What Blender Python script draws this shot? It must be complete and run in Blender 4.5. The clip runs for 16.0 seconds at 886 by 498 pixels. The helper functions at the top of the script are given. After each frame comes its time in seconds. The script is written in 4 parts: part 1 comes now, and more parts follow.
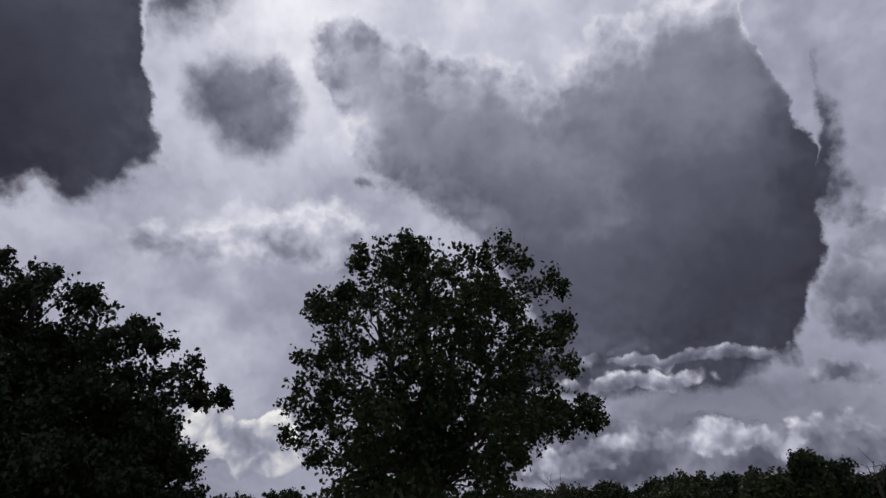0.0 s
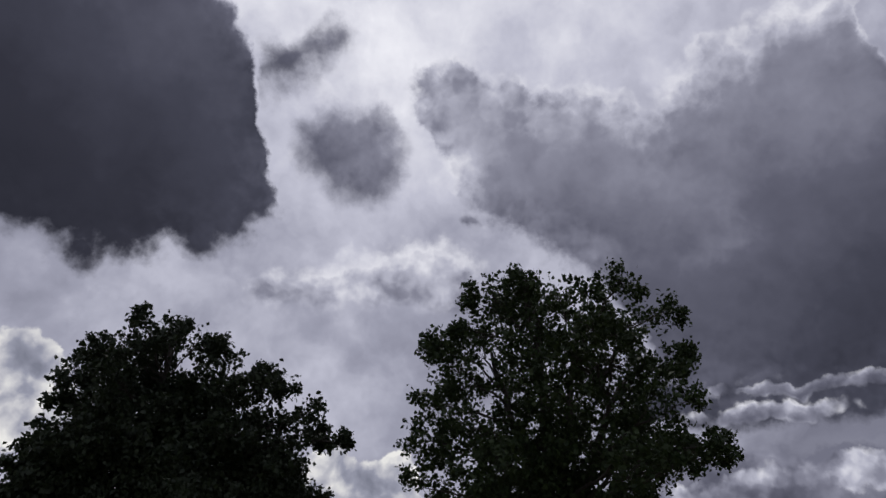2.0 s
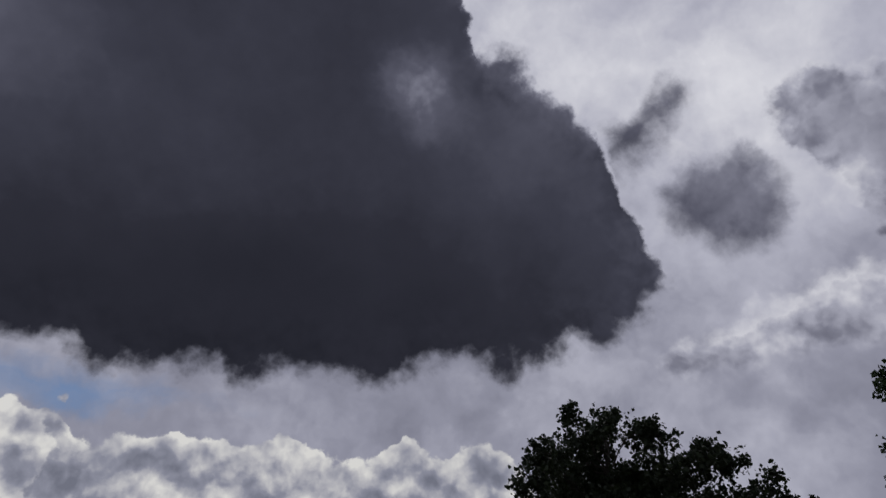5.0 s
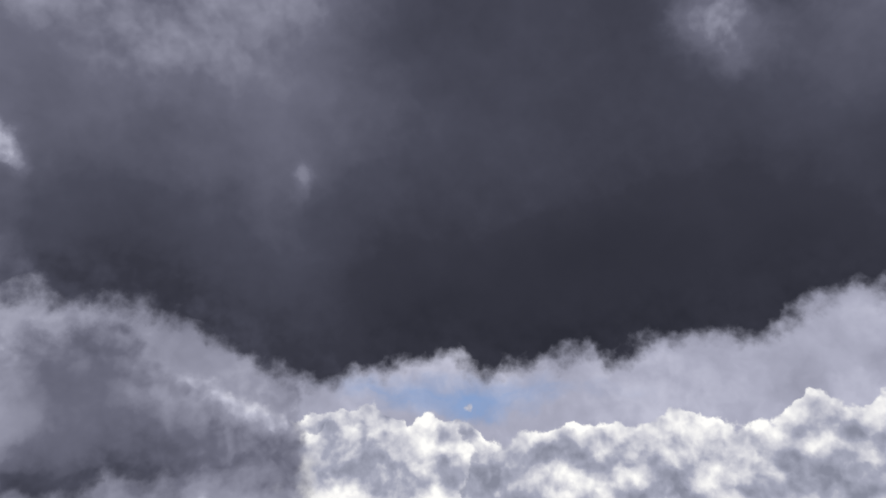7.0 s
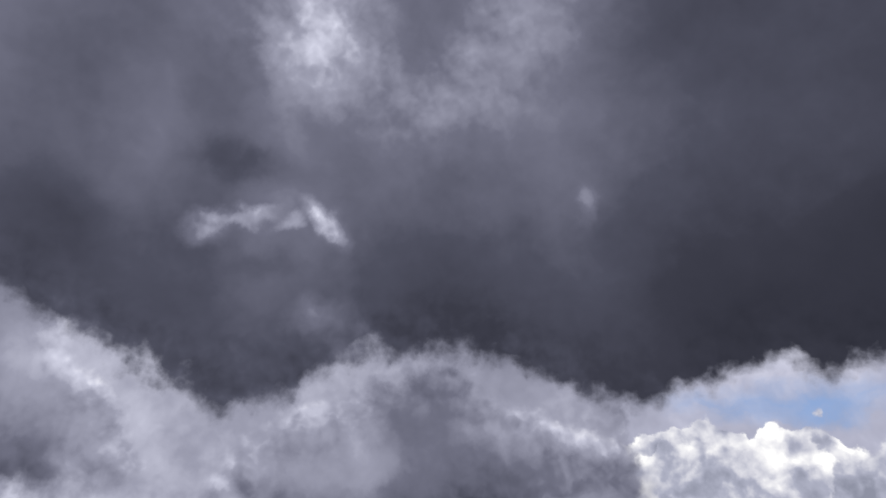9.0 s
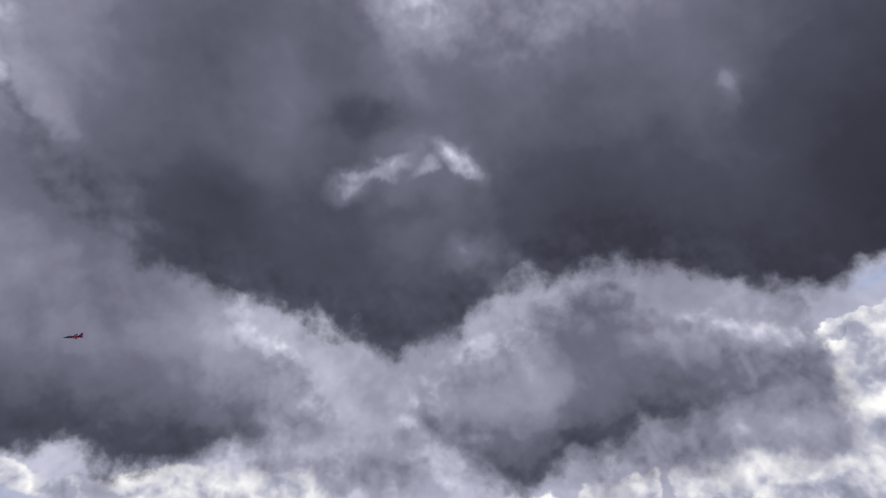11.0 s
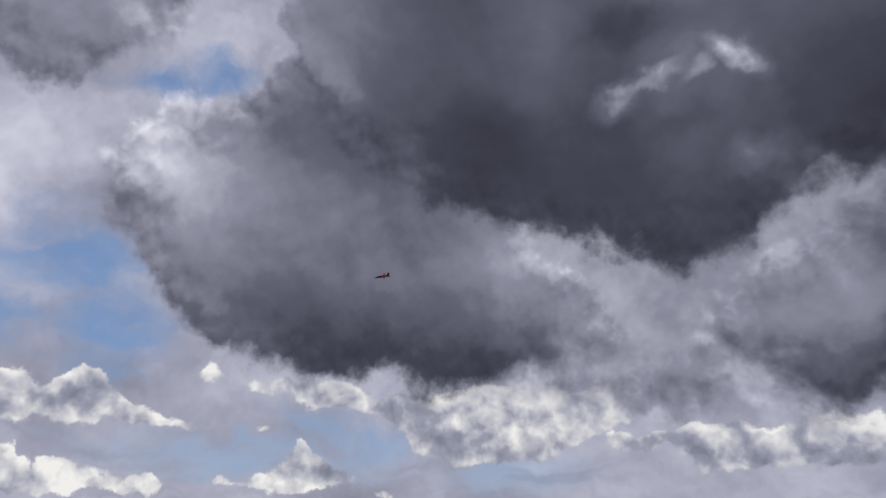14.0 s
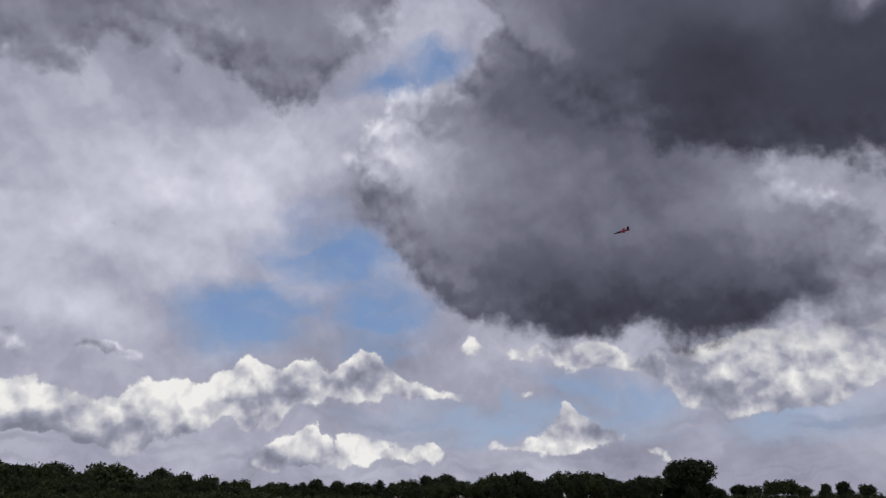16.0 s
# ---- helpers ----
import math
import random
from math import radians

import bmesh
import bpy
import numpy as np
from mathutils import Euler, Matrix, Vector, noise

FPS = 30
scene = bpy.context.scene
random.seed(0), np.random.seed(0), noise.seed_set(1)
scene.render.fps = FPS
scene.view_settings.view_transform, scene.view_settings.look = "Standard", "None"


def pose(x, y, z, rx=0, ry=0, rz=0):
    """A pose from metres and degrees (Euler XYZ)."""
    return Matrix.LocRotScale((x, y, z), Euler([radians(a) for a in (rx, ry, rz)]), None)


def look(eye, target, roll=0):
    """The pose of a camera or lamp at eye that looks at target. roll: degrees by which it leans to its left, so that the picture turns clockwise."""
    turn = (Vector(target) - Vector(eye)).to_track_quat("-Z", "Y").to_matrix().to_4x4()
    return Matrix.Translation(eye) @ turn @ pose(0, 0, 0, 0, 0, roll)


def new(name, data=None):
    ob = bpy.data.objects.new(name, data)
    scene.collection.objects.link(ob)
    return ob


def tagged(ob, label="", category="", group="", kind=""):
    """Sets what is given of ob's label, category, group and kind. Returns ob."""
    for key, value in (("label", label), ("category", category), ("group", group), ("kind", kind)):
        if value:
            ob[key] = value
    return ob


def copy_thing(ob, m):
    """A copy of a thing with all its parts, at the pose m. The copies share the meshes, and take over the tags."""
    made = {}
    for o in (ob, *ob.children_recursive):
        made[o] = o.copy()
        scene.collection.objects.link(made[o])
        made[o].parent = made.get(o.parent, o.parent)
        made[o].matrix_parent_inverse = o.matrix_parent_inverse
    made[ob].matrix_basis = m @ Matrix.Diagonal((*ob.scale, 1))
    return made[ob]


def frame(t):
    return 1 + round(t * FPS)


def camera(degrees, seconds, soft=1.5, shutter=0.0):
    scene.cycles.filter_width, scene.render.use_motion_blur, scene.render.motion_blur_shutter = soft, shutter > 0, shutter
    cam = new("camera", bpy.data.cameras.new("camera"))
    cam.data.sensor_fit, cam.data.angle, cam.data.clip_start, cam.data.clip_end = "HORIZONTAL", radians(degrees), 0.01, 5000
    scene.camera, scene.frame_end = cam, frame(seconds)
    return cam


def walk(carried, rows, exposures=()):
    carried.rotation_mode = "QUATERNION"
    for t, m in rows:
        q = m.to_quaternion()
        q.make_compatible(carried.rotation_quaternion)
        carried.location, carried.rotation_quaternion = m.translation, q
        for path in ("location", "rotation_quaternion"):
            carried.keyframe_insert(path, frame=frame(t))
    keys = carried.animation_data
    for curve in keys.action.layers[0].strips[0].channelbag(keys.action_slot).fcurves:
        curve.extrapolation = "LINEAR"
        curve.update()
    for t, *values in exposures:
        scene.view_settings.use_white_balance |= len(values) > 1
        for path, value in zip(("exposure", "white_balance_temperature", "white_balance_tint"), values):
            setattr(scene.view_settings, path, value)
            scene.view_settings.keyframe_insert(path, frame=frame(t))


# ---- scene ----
# A hand-held phone, turned from one spot in a field under a broken sky.
cam = camera(63.0, 16.0, soft=1.5)
HEADINGS = [  # seconds, heading, pitch, lean in degrees
    (0.0, -76.02, 21.22, 2.24),
    (0.5, -74.87, 22.27, 2.50),
    (1.0, -73.23, 22.85, 1.44),
    (1.5, -69.14, 23.14, 2.14),
    (2.0, -66.80, 24.44, 1.97),
    (2.5, -60.36, 25.59, 2.79),
    (3.0, -52.42, 26.54, 3.23),
    (3.2, -48.92, 27.47, 2.82),
    (5.3, -29.74, 32.63, 2.44),
    (5.5, -27.33, 33.07, 2.28),
    (6.0, -18.46, 32.42, 1.56),
    (6.5, -10.13, 31.95, 1.97),
    (7.0, -1.69, 31.77, 2.08),
    (7.5, 10.10, 32.79, 1.22),
    (8.0, 18.62, 34.49, 0.62),
    (8.2, 20.08, 34.64, -0.01),
    (10.3, 32.57, 30.87, 0.02),
    (10.5, 34.99, 30.19, 0.56),
    (11.0, 38.55, 28.15, 1.68),
    (11.5, 44.48, 26.86, 0.13),
    (12.0, 49.19, 26.10, 0.28),
    (12.5, 52.99, 25.26, -0.50),
    (13.0, 55.52, 24.31, -1.57),
    (13.5, 57.56, 23.37, -1.98),
    (14.0, 60.83, 22.06, -1.84),
    (14.5, 66.60, 20.75, -1.54),
    (15.0, 73.14, 19.68, 0.36),
    (15.5, 78.71, 19.08, 0.51),
    (16.0, 81.37, 18.86, -0.00)
]
walk(cam, [(t, pose(0, 0, 1.6, 90 + pitch, lean, heading)) for t, heading, pitch, lean in HEADINGS],
     exposures=[(0.0, 0.0), (3.2, -0.12), (5.4, -0.35), (6.0, -0.18), (6.5, 0.08), (7.0, 0.28), (7.5, 0.42), (8.2, 0.46),
                (10.3, 0.44), (11.5, 0.32), (12.5, 0.18), (16.0, 0.02)])

# ---- sky ----
SUN_AZ, SUN_EL = 62.0, 52.0   # degrees to the right of +y, and up
sun_dir = Vector((math.sin(radians(SUN_AZ)) * math.cos(radians(SUN_EL)),
                  math.cos(radians(SUN_AZ)) * math.cos(radians(SUN_EL)), math.sin(radians(SUN_EL))))
world = bpy.data.worlds.new("cloudy_sky")
scene.world = world
world.use_nodes = True
sky = world.node_tree
sky.nodes.clear()


def feed(tree, n, inputs):
    for key, value in (inputs.items() if isinstance(inputs, dict) else enumerate(inputs)):
        if value is None:
            continue
        if isinstance(value, bpy.types.NodeSocket):
            tree.links.new(value, n.inputs[key])
        else:
            n.inputs[key].default_value = value
    return n


def node(tree, kind, inputs=()):
    return feed(tree, tree.nodes.new(kind), inputs)


def calc(op, a, b=None, c=None):
    n = sky.nodes.new("ShaderNodeMath")
    n.operation = op
    return feed(sky, n, (a, b, c)).outputs[0]


def vec(op, a, b=None, scale=None):
    n = sky.nodes.new("ShaderNodeVectorMath")
    n.operation = op
    feed(sky, n, (a, b))
    if scale is not None:
        n.inputs["Scale"].default_value = scale
    return n.outputs["Value" if op in ("LENGTH", "DOT_PRODUCT") else 0]


def step(x, lo, hi, a=0.0, b=1.0):
    n = sky.nodes.new("ShaderNodeMapRange")
    n.interpolation_type, n.clamp = "SMOOTHSTEP", False
    return feed(sky, n, (x, lo, hi, a, b)).outputs[0]


def fbm(v, scale, detail, rough=0.55, out="Fac", distortion=0.0):
    return node(sky, "ShaderNodeTexNoise", {"Vector": v, "Scale": scale, "Detail": detail, "Roughness": rough,
                                            "Distortion": distortion}).outputs[out]


def mix(f, a, b):
    n = sky.nodes.new("ShaderNodeMix")
    n.data_type = "RGBA"
    return feed(sky, n, {0: f, 6: a, 7: b}).outputs[2]


def ramp(f, stops):
    n = node(sky, "ShaderNodeValToRGB", (f,))
    els = n.color_ramp.elements
    while len(els) < len(stops):
        els.new(0.5)
    for e, (p, col) in zip(els, stops):
        e.position, e.color = p, (*col, 1)
    return n.outputs[0]


# ---- the clouds' outlines ----
TONES = [(0.0, (0.74, 0.74, 0.81)), (0.10, (0.46, 0.465, 0.56)), (0.21, (0.245, 0.248, 0.318)), (0.36, (0.116, 0.118, 0.162)),
         (0.55, (0.056, 0.058, 0.083)), (0.72, (0.033, 0.034, 0.049)), (1.0, (0.021, 0.022, 0.032))]
HEAP_TONES = [(0.0, (0.20, 0.21, 0.27)), (0.35, (0.31, 0.32, 0.40)), (0.62, (0.52, 0.52, 0.57)), (1.0, (0.84, 0.83, 0.81))]
# bearing, base, top (degrees), then tone at the base and high up
EAST_A = [(65.7, 36, 37.6, 0.15, 0.08), (67.8, 30.6, 39.2, 0.21, 0.09), (70, 28.2, 39, 0.28, 0.1), (72, 26.3, 38.1, 0.33, 0.12), (73.2, 25.6, 37.4, 0.36, 0.13), (75.6, 24.2, 37.8, 0.41, 0.16), (76.9, 23.5, 35.9, 0.42, 0.16), (79.6, 21.4, 36.2, 0.44, 0.17), (82.3, 19.2, 36, 0.46, 0.19), (84.6, 13.5, 34.7, 0.51, 0.24), (86.1, 12.2, 32.9, 0.53, 0.26)]
EAST_B = [(88.8, 11.7, 33.9, 0.64, 0.3), (90.5, 11.4, 35.1, 0.72, 0.31), (92.3, 11.2, 36.3, 0.8, 0.33), (94.6, 11, 37, 0.83, 0.35), (98.7, 11, 38.1, 0.89, 0.37), (99.8, 10.6, 38.4, 0.9, 0.38), (100.9, 10.3, 38, 0.9, 0.39), (103, 10.2, 37.3, 0.9, 0.42), (104.2, 12.6, 36.8, 0.9, 0.43), (106.8, 19.9, 24.1, 0.87, 0.45), (109, 19.9, 30.2, 0.77, 0.45)]
EAST = EAST_A + EAST_B
EAST_EDGE = [(104.6, 13, 15.4, 0.35, 0.25), (106.1, 10.8, 16.7, 0.37, 0.25), (108.3, 10.2, 19.5, 0.43, 0.25), (111, 9.6, 21, 0.45, 0.25), (112.4, 9.3, 20.8, 0.45, 0.25), (115.3, 9.3, 20.3, 0.45, 0.25)]
PUFF = [(53.4, 31.8, 33, 0.42, 0.3), (55.2, 29.9, 35.9, 0.46, 0.32), (58.4, 27.8, 36.9, 0.54, 0.35), (62.2, 27.6, 37, 0.48, 0.33), (63.7, 28.7, 35.8, 0.45, 0.31), (65.3, 32.4, 32.8, 0.42, 0.3)]
STRIP = [(51, 19.7, 20.5, 0.15, 0.06), (54, 19.4, 22.3, 0.24, 0.09), (57, 19.6, 23, 0.28, 0.1), (59.1, 19.8, 23.8, 0.28, 0.1), (63.5, 20.3, 25, 0.33, 0.14), (66.3, 19, 25.1, 0.4, 0.19), (68, 18.6, 25, 0.39, 0.2), (71, 20.5, 23.2, 0.3, 0.2)]
GREAT_A = [(-100, 46.1, 90, 0.3, 0.35), (-82.1, 46.1, 90, 0.3, 0.35), (-78.8, 40.4, 90, 0.35, 0.37), (-75.3, 34.1, 90, 0.42, 0.41), (-71.2, 29.3, 90, 0.5, 0.45), (-67.9, 27.4, 90, 0.61, 0.53), (-64.4, 26.6, 90, 0.73, 0.61), (-61.3, 25, 90, 0.81, 0.65), (-57.3, 23.8, 90, 0.84, 0.62), (-53.4, 23.1, 90, 0.81, 0.54), (-50.5, 22.3, 90, 0.86, 0.61), (-45.8, 20.7, 90, 0.93, 0.72), (-41.5, 19.4, 90, 0.84, 0.45), (-37.6, 20.8, 90, 0.83, 0.51)]
GREAT_B = [(-33.5, 23, 90, 0.82, 0.57), (-30.8, 24.3, 90, 0.86, 0.56), (-25.9, 25.2, 90, 0.94, 0.61), (-23.2, 25.4, 90, 0.96, 0.61), (-20, 24.2, 90, 0.97, 0.59), (-15.5, 23.5, 90, 0.99, 0.56), (-13.1, 22.3, 90, 0.99, 0.55), (-9.8, 21.2, 90, 1.09, 0.59), (-6.1, 21.2, 90, 1.15, 0.7), (-2, 22.5, 90, 1.22, 0.8), (1.1, 22.5, 90, 1.25, 0.83), (4.1, 22.2, 90, 1.27, 0.85), (8, 21.6, 90, 1.3, 0.88), (14.1, 22.1, 90, 1.3, 0.89)]
GREAT_C = [(16.8, 21.6, 90, 1.3, 0.9), (20.5, 22.6, 90, 1.3, 0.91), (23.8, 22.2, 90, 1.3, 0.92), (27.6, 21.1, 90, 1.27, 0.88), (30.5, 22.7, 90, 1.24, 0.84), (32.9, 23.3, 90, 1.22, 0.81), (36.1, 22.3, 57.1, 1.19, 0.77), (38.9, 21.6, 47.3, 1.16, 0.74), (41.3, 22.5, 46.8, 1.12, 0.71), (44.4, 23.9, 45.4, 1.01, 0.67), (47.1, 23.8, 42.8, 0.91, 0.64), (49.6, 24.4, 40, 0.82, 0.61), (53.5, 26.4, 26.8, 0.7, 0.6)]
GREAT = GREAT_A + GREAT_B + GREAT_C
WEST = [(-88.9, 21.1, 26.1, 0.3, 0.08), (-86.6, 20, 30.2, 0.36, 0.11), (-84.7, 18.1, 30.9, 0.41, 0.14), (-83, 15.9, 31.5, 0.47, 0.18), (-79.7, 13.1, 32.5, 0.56, 0.26), (-76.5, 12.2, 36.8, 0.7, 0.36), (-74.3, 11.5, 38.3, 0.83, 0.44), (-72.5, 11.5, 39.5, 0.86, 0.46), (-70.7, 11.4, 39.6, 0.87, 0.47), (-66.2, 11.8, 39.7, 0.9, 0.5), (-62.6, 11.5, 39.8, 0.87, 0.47), (-59.9, 11.3, 34.8, 0.85, 0.45), (-58.5, 11.7, 32.2, 0.81, 0.41), (-54.8, 12.7, 25.5, 0.65, 0.25), (-51.8, 13.3, 21.4, 0.52, 0.18), (-50.7, 13.5, 20.5, 0.47, 0.16), (-47.2, 14.2, 15.9, 0.3, 0.12)]
MIDDLE = [(-42.1, 14.5, 16.7, 0.3, 0.2), (-40.9, 13, 17.4, 0.37, 0.22), (-39, 12, 18.6, 0.48, 0.26), (-36.4, 11.1, 20, 0.62, 0.31), (-34.8, 10.4, 20.9, 0.67, 0.32), (-33.8, 10, 21.4, 0.71, 0.33), (-31.1, 9.6, 22.7, 0.79, 0.36), (-30.1, 10, 23.3, 0.82, 0.41), (-27.9, 10.9, 24.8, 0.88, 0.54), (-24.5, 11.4, 25.4, 0.86, 0.54), (-23.2, 12.9, 25.1, 0.84, 0.52), (-20.3, 13, 23.5, 0.8, 0.48), (-17.8, 13.1, 21.4, 0.7, 0.39), (-14.8, 13.2, 19.8, 0.59, 0.28), (-13.7, 13.7, 19.3, 0.54, 0.25), (-11.9, 14.6, 18.6, 0.44, 0.21), (-9.3, 16.8, 17.7, 0.3, 0.15)]
WEST_HIGH = [(-134, 24.8, 60, 0.3, 0.45), (-125.8, 24.8, 60, 0.3, 0.45), (-116.8, 28.2, 60, 0.3, 0.45), (-112.2, 28.3, 60, 0.32, 0.45), (-109.5, 31.7, 60, 0.33, 0.45), (-103.8, 32.1, 60, 0.36, 0.44), (-99.5, 31.2, 60, 0.39, 0.42), (-95.5, 29, 60, 0.41, 0.4), (-92.6, 30.3, 60, 0.38, 0.38), (-89.8, 33.5, 60, 0.34, 0.37), (-84.8, 37, 60, 0.3, 0.35)]
HEAP_NORTH_A = [(-13.3, 8.4, 20.6, 0.32, 0.42), (-12, 8.4, 20.3, 0.33, 0.43), (-11.1, 8.5, 20.1, 0.34, 0.44), (-9.2, 8.7, 18.7, 0.36, 0.46), (-7.9, 8.8, 20.2, 0.38, 0.48), (-4.9, 9.1, 19.6, 0.4, 0.5), (-2.9, 9.3, 20.1, 0.4, 0.49), (-2, 9.4, 19.9, 0.4, 0.49), (-0.4, 9.2, 17.1, 0.4, 0.49), (1.3, 9, 18.6, 0.4, 0.48), (3.1, 8.7, 19.3, 0.4, 0.48), (4.4, 8.6, 19.1, 0.4, 0.48), (5.3, 8.5, 17.3, 0.41, 0.48), (7.5, 8.2, 17.1, 0.42, 0.49), (10.9, 7.7, 17.1, 0.44, 0.5)]
HEAP_NORTH_B = [(15.4, 7.9, 17.3, 0.46, 0.51), (17.6, 8, 17.7, 0.47, 0.51), (18.8, 8.1, 18.4, 0.47, 0.52), (20.6, 8.1, 18.6, 0.48, 0.52), (22.5, 8.2, 17.5, 0.48, 0.52), (23.8, 8.3, 16.1, 0.48, 0.52), (27.4, 8.4, 16, 0.48, 0.52), (28.7, 8.5, 16.7, 0.48, 0.52), (31, 8.6, 17.2, 0.48, 0.52), (33.2, 8.7, 16.8, 0.48, 0.52), (35.5, 8.8, 16.8, 0.48, 0.52), (37.6, 8.8, 16.2, 0.48, 0.52), (38.4, 8.9, 15.9, 0.48, 0.52), (39.5, 8.9, 15.6, 0.48, 0.52)]
HEAP_NORTH = HEAP_NORTH_A + HEAP_NORTH_B
HEAP_TOP_SE = [(26.8, 7.8, 15.2, 0.15, 0.4), (28.4, 7.8, 16.3, 0.16, 0.41), (30.5, 7.8, 17.4, 0.19, 0.43), (33.1, 7.9, 17, 0.22, 0.45), (35.9, 8.1, 16.2, 0.25, 0.47), (40.4, 8.3, 15.5, 0.3, 0.5)]
HEAP_SE = [(56, 4.6, 7.8, 0.45, 0.6), (57.6, 4.5, 8.8, 0.44, 0.6), (59.3, 4.5, 9.5, 0.43, 0.6), (60.4, 4.5, 8.1, 0.43, 0.6), (61.9, 4.4, 7.9, 0.42, 0.6), (63.6, 4.4, 8.7, 0.41, 0.6), (65.3, 4.3, 7.6, 0.4, 0.6)]
HEAP_W1 = [(-117.3, 2.8, 6.4, 0.2, 0.7), (-112.8, 3, 7.7, 0.2, 0.7), (-110.8, 3.1, 8.1, 0.21, 0.72), (-108.6, 3.1, 7, 0.23, 0.74), (-107.1, 3.2, 6.8, 0.24, 0.75), (-105.2, 3.2, 7.8, 0.26, 0.77), (-100.2, 4, 7.8, 0.3, 0.83), (-96.9, 4.7, 10.3, 0.34, 0.88), (-93.9, 5.4, 9.8, 0.37, 0.87), (-91.4, 6.1, 10.9, 0.4, 0.83), (-90, 6.5, 10, 0.41, 0.81), (-87.8, 6.7, 10.8, 0.43, 0.77), (-85.6, 6.8, 9.6, 0.46, 0.73), (-84.2, 6.9, 8.4, 0.47, 0.71), (-80.7, 6.8, 7.9, 0.5, 0.65), (-72.5, 7.8, 8.1, 0.5, 0.6)]
HEAP_W2 = [(-96.3, 1.8, 3.1, 0.35, 0.7), (-93.6, 1.8, 4.7, 0.35, 0.7), (-91.1, 1.8, 5.3, 0.35, 0.69), (-89.5, 1.8, 3.8, 0.35, 0.69), (-88.1, 1.8, 4.8, 0.35, 0.69), (-85.5, 1.8, 4.5, 0.35, 0.69), (-84.1, 1.8, 3.7, 0.35, 0.68), (-82, 1.9, 4.5, 0.35, 0.68), (-80.7, 1.9, 3.2, 0.35, 0.68)]
HEAP_W3 = [(-78.5, 2.7, 4, 0.45, 0.6), (-75.7, 2.6, 4.2, 0.43, 0.71), (-72.8, 2.6, 5.6, 0.41, 0.82), (-71.5, 2.6, 6.7, 0.4, 0.83), (-70.4, 2.6, 5.8, 0.4, 0.79), (-68.8, 2.5, 5.2, 0.4, 0.74), (-67.5, 2.5, 4.1, 0.4, 0.69), (-65.9, 2.5, 3.8, 0.4, 0.64), (-64.3, 2.5, 3.2, 0.4, 0.6)]
HEAP_W4 = [(-79.6, 10.4, 11.7, 0.4, 0.5), (-74.3, 9.5, 11.6, 0.38, 0.48), (-68.8, 8.7, 11.4, 0.35, 0.45), (-66.2, 8.6, 11.3, 0.3, 0.47), (-63.9, 7, 11.4, 0.25, 0.5), (-62.6, 5.6, 11.4, 0.24, 0.56), (-60, 4.7, 11.6, 0.22, 0.67), (-57.2, 5, 12, 0.2, 0.78), (-54.6, 5.4, 12, 0.21, 0.75), (-53.3, 5.6, 12.6, 0.21, 0.74), (-50.8, 7, 11.9, 0.22, 0.72), (-47.8, 8.3, 13.1, 0.26, 0.66), (-45, 9.2, 10.5, 0.3, 0.62)]
HEAP_W5 = [(-49.4, 6.3, 8.8, 0.36, 0.7), (-45.8, 5.7, 8.8, 0.35, 0.68), (-43.9, 6.3, 9, 0.35, 0.67), (-41.8, 5.3, 9.2, 0.34, 0.66), (-37.5, 5.2, 8.8, 0.33, 0.63), (-33.4, 5.2, 10, 0.32, 0.6), (-31.2, 5.1, 9.3, 0.33, 0.63), (-27, 5.1, 10, 0.35, 0.67), (-24.7, 5.1, 10.6, 0.36, 0.7), (-22.9, 5, 10.6, 0.36, 0.7), (-21.7, 5, 10.6, 0.36, 0.7)]
HEAP_W6 = [(-21.7, 7.1, 12.5, 0.42, 0.6), (-18.1, 3.7, 12.9, 0.4, 0.61), (-14.5, 3.5, 12.5, 0.38, 0.61), (-11.2, 3.3, 15.4, 0.36, 0.62), (-9.4, 3.2, 16.4, 0.36, 0.62), (-6.6, 3.1, 19.6, 0.36, 0.62), (-4.3, 3.1, 19.6, 0.36, 0.62), (-2.4, 3.1, 20.1, 0.36, 0.62), (-1, 3.1, 18, 0.36, 0.62), (0.5, 3.1, 19, 0.36, 0.62), (3.9, 3.1, 19.5, 0.36, 0.62)]
PUFF_HIGH = [(50.5, 38.7, 40.1, 0.6, 0.5), (51.5, 36, 40.2, 0.58, 0.47), (53.2, 35.9, 40.8, 0.56, 0.42), (56.3, 37.5, 41.9, 0.44, 0.32), (57.5, 38.3, 41.9, 0.4, 0.28), (59.7, 39.3, 40.4, 0.35, 0.25)]
EAST_SHELF = [(82.9, 10.3, 13.8, 0.8, 0.8), (88.1, 9, 13.3, 0.82, 0.82), (94.3, 8.9, 12.6, 0.85, 0.85), (98.3, 8.9, 12.2, 0.77, 0.77), (101.6, 9.7, 11.9, 0.7, 0.7)]
EAST_LOW = [(79.4, 3.4, 5.8, 0.45, 0.35), (85.2, 2.3, 7.2, 0.59, 0.46), (92.4, 2.4, 7.2, 0.56, 0.41), (95.4, 2.4, 5.6, 0.5, 0.35), (97.2, 2.5, 5.5, 0.5, 0.35), (101.4, 2.3, 5.4, 0.5, 0.37), (104.4, 2.3, 6.1, 0.5, 0.37), (108.4, 2.2, 5.8, 0.5, 0.38)]
BACK = [(-78, 12, 14, 0.3, 0.25), (-66, 11.3, 26, 0.3, 0.25), (-60, 11, 29, 0.3, 0.25), (-50, 10, 34, 0.3, 0.24), (-40, 9, 32.9, 0.31, 0.25), (-12, 9.9, 30, 0.45, 0.36), (-8, 10, 16, 0.45, 0.36)]


